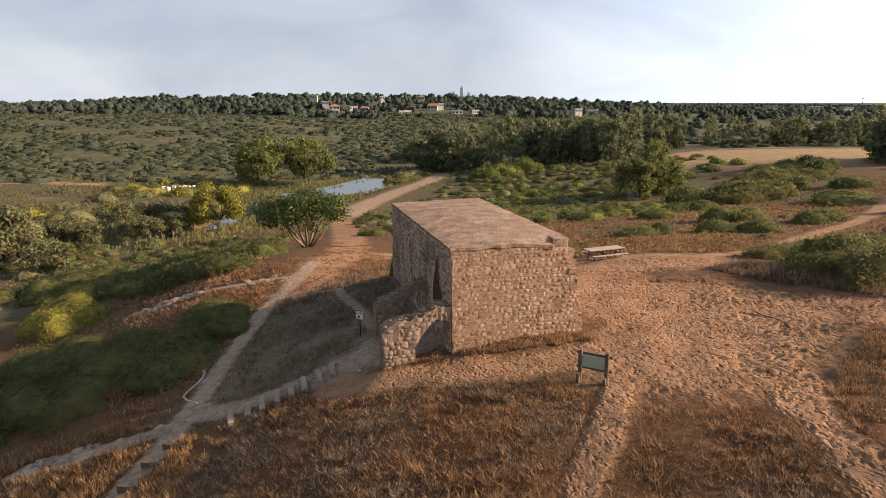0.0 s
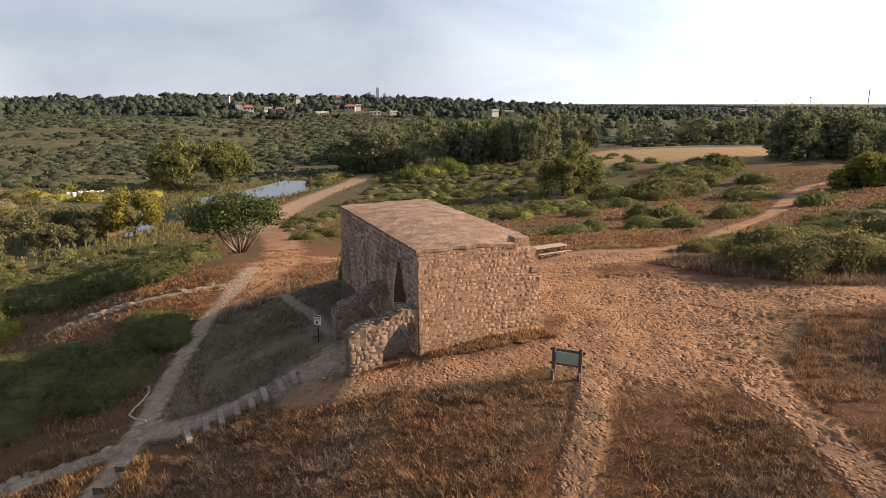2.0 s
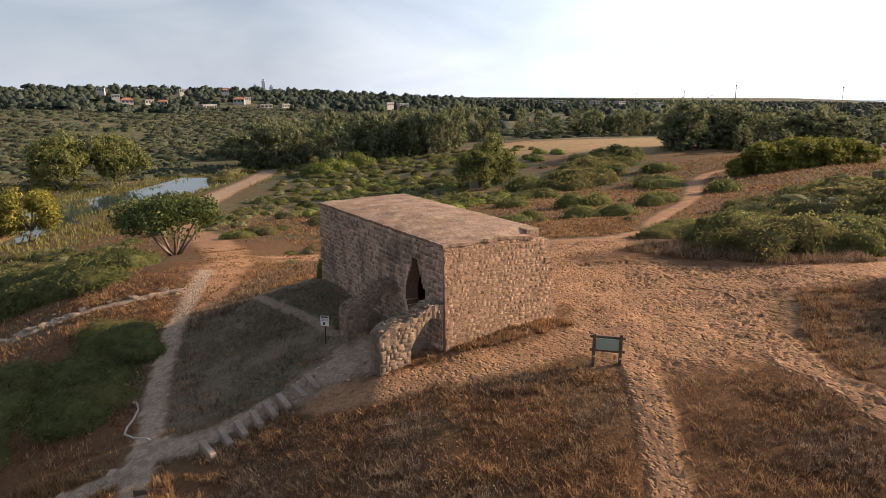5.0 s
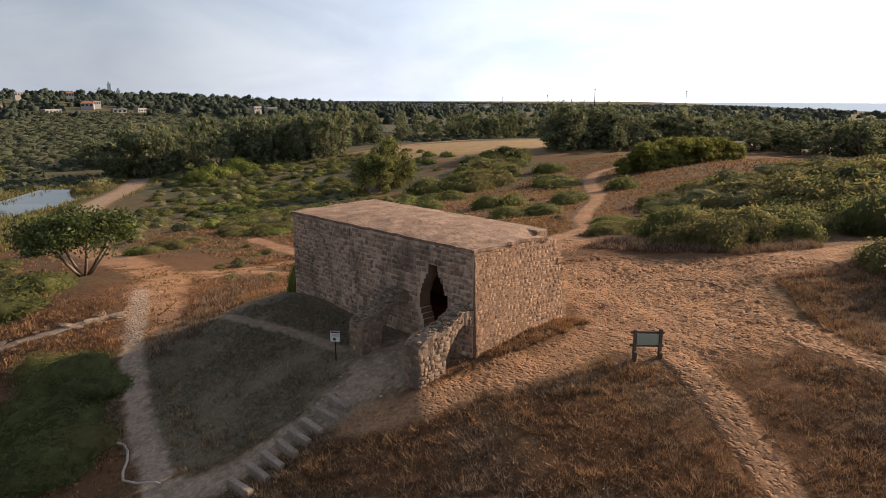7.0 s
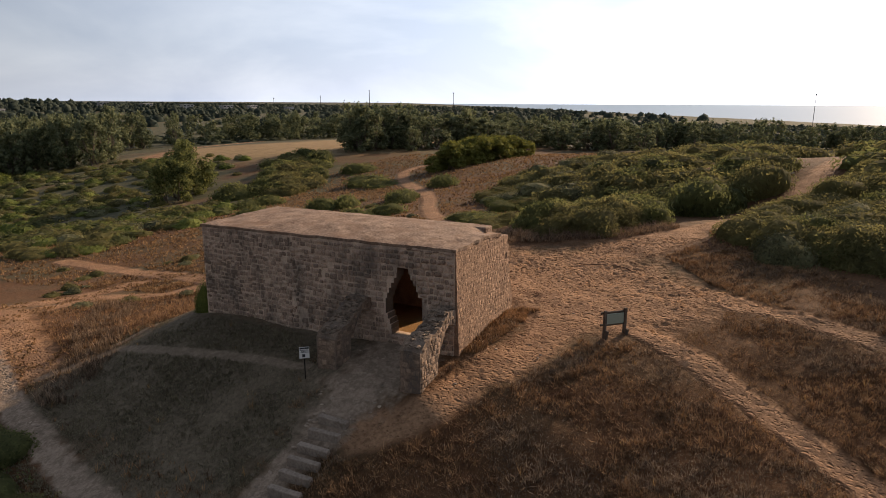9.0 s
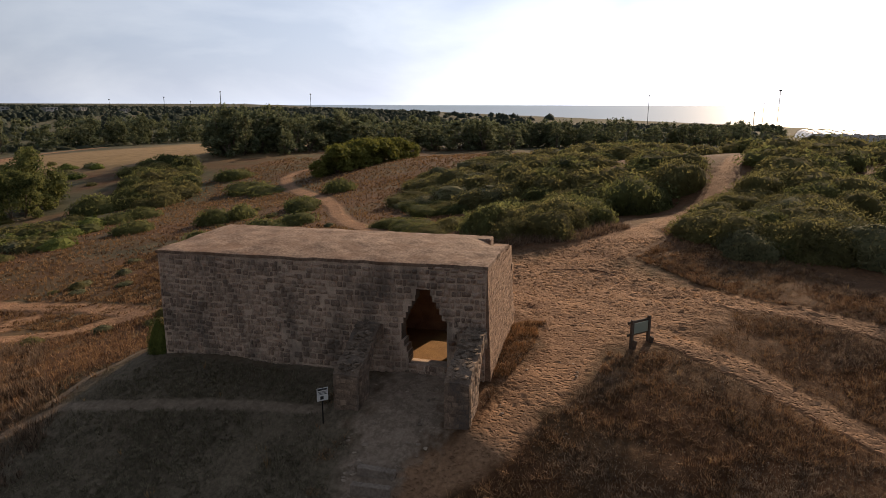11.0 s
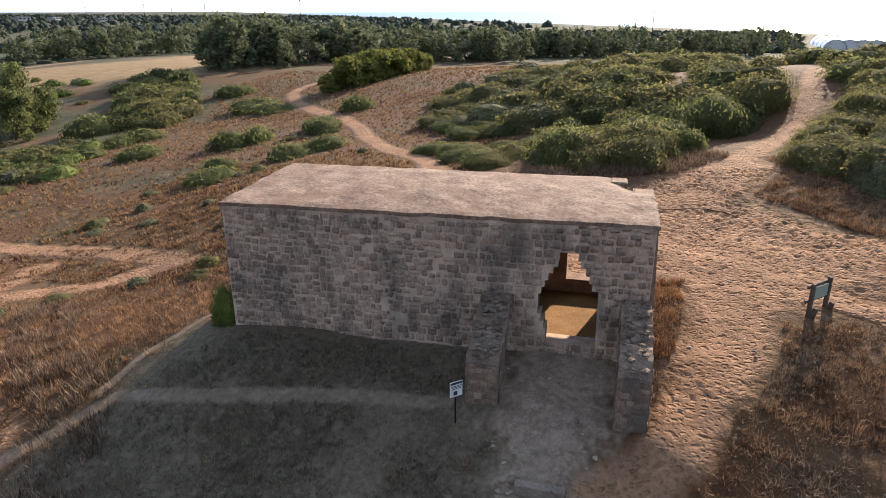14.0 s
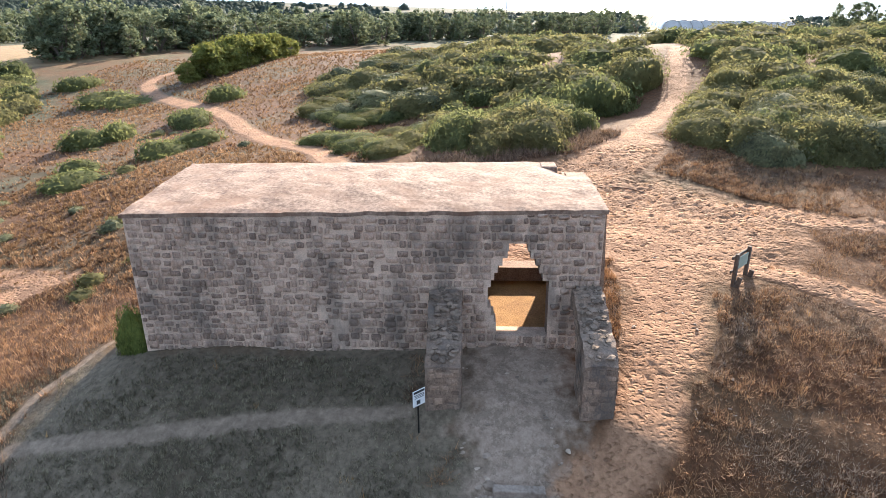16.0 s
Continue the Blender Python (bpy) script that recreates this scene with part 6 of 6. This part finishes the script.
seed_heads(26000, (-17, 15), (-22, 5), lambda x, y: free(x, y, 0.34) & on_mound(x, y) & (patchy(x * 1.3, y * 1.3) > -0.1), 52)
grass("grey_grass", 9000, (13, 21), (-6, 8), lambda x, y: (near_path(x, y, [(16.6, 5.4), (17.2, 1.8), (18.2, -1.6), (20, -3.6)], 1.0) > 0.4), 0.38, 0.010, M_GREYDRY, "grey dry grass skirting the dark bushes", 53, 0.8)
grass("dry_grass", 8000, (9, 22), (-16, -5), lambda x, y: free(x, y, 0.36) & (near_path(x, y, [(11, -6.6), (13.5, -8.2), (17, -8.6)], 2.4) > 0.35), 0.15, 0.010, M_DRY, "brown dry grass below the dune bushes", 54, 0.8)
# the strip of dry grass along the foot of the end wall, and the shrub at the far corner
grass("dry_grass", 2400, (0.3, 5.1), (-1.5, -0.2), lambda x, y: y > -0.5 - 0.14 * x - 0.3 * np.sin(x * 2.1) ** 2, 0.15, 0.010, M_DRY, "dry grass along the foot of the wall", 47)
bush("bright", 0.3, 13.0, 0.5, 1.3, 0)


# ---- far things ----
def build_beehive(x, y, turn):
    """A white box hive: a body on a plinth, with an overhanging lid."""
    ob = tagged(new("beehive"), "small white box beehive on the water meadow", "beehive", "beehives by the stream")
    ob.matrix_world = pose(x, y, ground_at(x, y), 0, 0, turn)
    for name, lo, hi in (("plinth", (-0.4, -0.4, -0.1), (0.4, 0.4, 0.28)), ("body", (-0.36, -0.36, 0.285), (0.36, 0.36, 0.95)), ("lid", (-0.42, -0.42, 0.955), (0.42, 0.42, 1.08))):
        bm = bmesh.new()
        box(bm, lo, hi, 0.02)
        part(name, bm, M_GREYWOOD if name == "plinth" else M_WHITE, ob)
    return ob


hive = build_beehive(-33.9, 152.1, 10)
for x, y, turn in ((-32.6, 151.0, 30), (-31.6, 153.2, -10), (-30.0, 152.6, 20), (-29.2, 154.2, 5), (-28.0, 152.9, -20), (-27.0, 154.0, 15)):
    copy_thing(hive, pose(x, y, ground_at(x, y), 0, 0, turn))


def from_eye(azimuth, metres):
    """A plan point at a compass angle (from +y to +x) and distance from the middle of the walk."""
    a = radians(azimuth)
    return -16 + metres * math.sin(a), -12 + metres * math.cos(a)


def mast(azimuth, metres, tall, thick, head):
    x, y = from_eye(azimuth, metres)
    ob = tagged(new("mast"), "tall thin floodlight mast near the shore", "mast", "masts on the coast")
    ob.matrix_world = pose(x, y, ground_at(x, y))
    bm = bmesh.new()
    tube(bm, [(0, 0, -1), (0, 0, tall * 0.5), (0, 0, tall)], [thick, thick * 0.8, thick * 0.6], 6)
    part("pole", bm, M_IRON, ob)
    bm = bmesh.new()
    box(bm, (-head * 0.7, -head * 0.7, tall - 0.3), (head * 0.7, head * 0.7, tall + 0.3), 0.1)
    part("lamp_head", bm, M_IRON, ob)


for az, d, tall, thick, head in ((55.4, 420, 23, 0.30, 0.4), (62.6, 430, 22, 0.2, 0.5), (91.0, 440, 22, 0.2, 0.5), (100.6, 400, 24, 0.25, 0.8), (99.6, 420, 17, 0.2, 0.3), (99.0, 430, 12, 0.3, 0.3), (51.4, 520, 20, 0.22, 0.6), (47.6, 560, 18, 0.22, 0.6), (53.4, 560, 17, 0.2, 0.5)):
    mast(az, d, tall, thick, head)


def far_house(x, y, w, d, h, roof, turn, lift=1.0):
    """A villa on the ridge: walls, windows with depth, and a flat or tiled roof."""
    ob = tagged(new("house"), "white flat-roofed villa among trees on the ridge" if roof == "flat" else "villa with a red tiled roof among trees", "house", "houses on the ridge")
    ob.matrix_world = pose(x, y, ground_at(x, y) + lift, 0, 0, turn)
    bm = bmesh.new()
    box(bm, (-w / 2, -d / 2, -3), (w / 2, d / 2, h))
    part("wall", bm, M_PLASTER, ob)
    bm = bmesh.new()
    if roof == "flat":
        box(bm, (-w / 2 - 0.4, -d / 2 - 0.4, h + 0.01), (w / 2 + 0.4, d / 2 + 0.4, h + 0.5))
        part("roof", bm, M_PLASTER, ob)
    else:
        v = [bm.verts.new(p) for p in ((-w / 2 - 0.6, -d / 2 - 0.6, h), (w / 2 + 0.6, -d / 2 - 0.6, h), (w / 2 + 0.6, d / 2 + 0.6, h), (-w / 2 - 0.6, d / 2 + 0.6, h), (-w / 4, 0, h + d * 0.3), (w / 4, 0, h + d * 0.3))]
        for f in ((0, 1, 5, 4), (1, 2, 5), (2, 3, 4, 5), (3, 0, 4), (3, 2, 1, 0)):
            bm.faces.new([v[i] for i in f])
        part("roof", bm, M_TILES, ob)
    for k in range(3):
        bm = bmesh.new()
        u = -w / 2 + w * (k + 0.5) / 3
        box(bm, (u - w * 0.1, -d / 2 - 0.05, h * 0.35), (u + w * 0.1, -d / 2 + 0.2, h * 0.8))
        part("window", bm, M_GLASSDARK, ob)


hr = np.random.default_rng(66)
for az, dist, w, roof, lift in VILLAS:
    x, y = from_eye(az, dist)
    far_house(x, y, w * 0.6, w * 0.42, 3.0, roof, hr.uniform(-25, 25), lift - 2.4)


def tower(azimuth, metres, wide, tall):
    x, y = from_eye(azimuth, metres)
    ob = tagged(new("tower_block"), "pale tower block far off in haze", "tower block", "far towers")
    ob.matrix_world = pose(x, y, ground_at(x, y), 0, 0, -azimuth)
    bm = bmesh.new()
    box(bm, (-wide / 2, -wide / 2, -20), (wide / 2, wide / 2, tall), 1.0)
    box(bm, (-wide / 4, -wide / 4, tall + 0.1), (wide / 4, wide / 4, tall + 8), 0.5)
    part("shaft", bm, M_TOWER, ob)


for az, wide, tall in ((15.9, 16, 82), (15.2, 18, 56), (16.5, 18, 54)):
    tower(az, 3300, wide, tall)


def greenhouse(x, y, length, wide, turn):
    """One tunnel of a greenhouse: a half-round of film over hoops."""
    ob = tagged(new("greenhouse"), "long plastic-film greenhouse tunnel on the plain", "greenhouse", "greenhouses on the plain")
    ob.matrix_world = pose(x, y, ground_at(x, y) + 1.0, 0, 0, turn)
    bm = bmesh.new()
    rows = []
    for u in np.linspace(0, length, 9):
        rows.append([bm.verts.new((u, -wide / 2 * math.cos(a), 3.4 * math.sin(a))) for a in np.linspace(0, math.pi, 9)])
    for a, b in zip(rows, rows[1:]):
        for k in range(8):
            bm.faces.new((a[k], a[k + 1], b[k + 1], b[k]))
    bm.faces.new(rows[0])
    bm.faces.new(rows[-1][::-1])
    part("film", bm, M_FILM, ob, smooth=True)
    for u in np.linspace(0, length, 5):
        bm = bmesh.new()
        tube(bm, [(u, -wide / 2 * 1.01 * math.cos(a), 3.45 * math.sin(a)) for a in np.linspace(0, math.pi, 9)], [0.08] * 9, 5)
        part("hoop", bm, M_GREYWOOD, ob)


for k in range(11):
    x, y = from_eye(103.0 + 0.85 * k, 268 + 1.5 * k)
    greenhouse(x, y, 46, 7.0, -8)
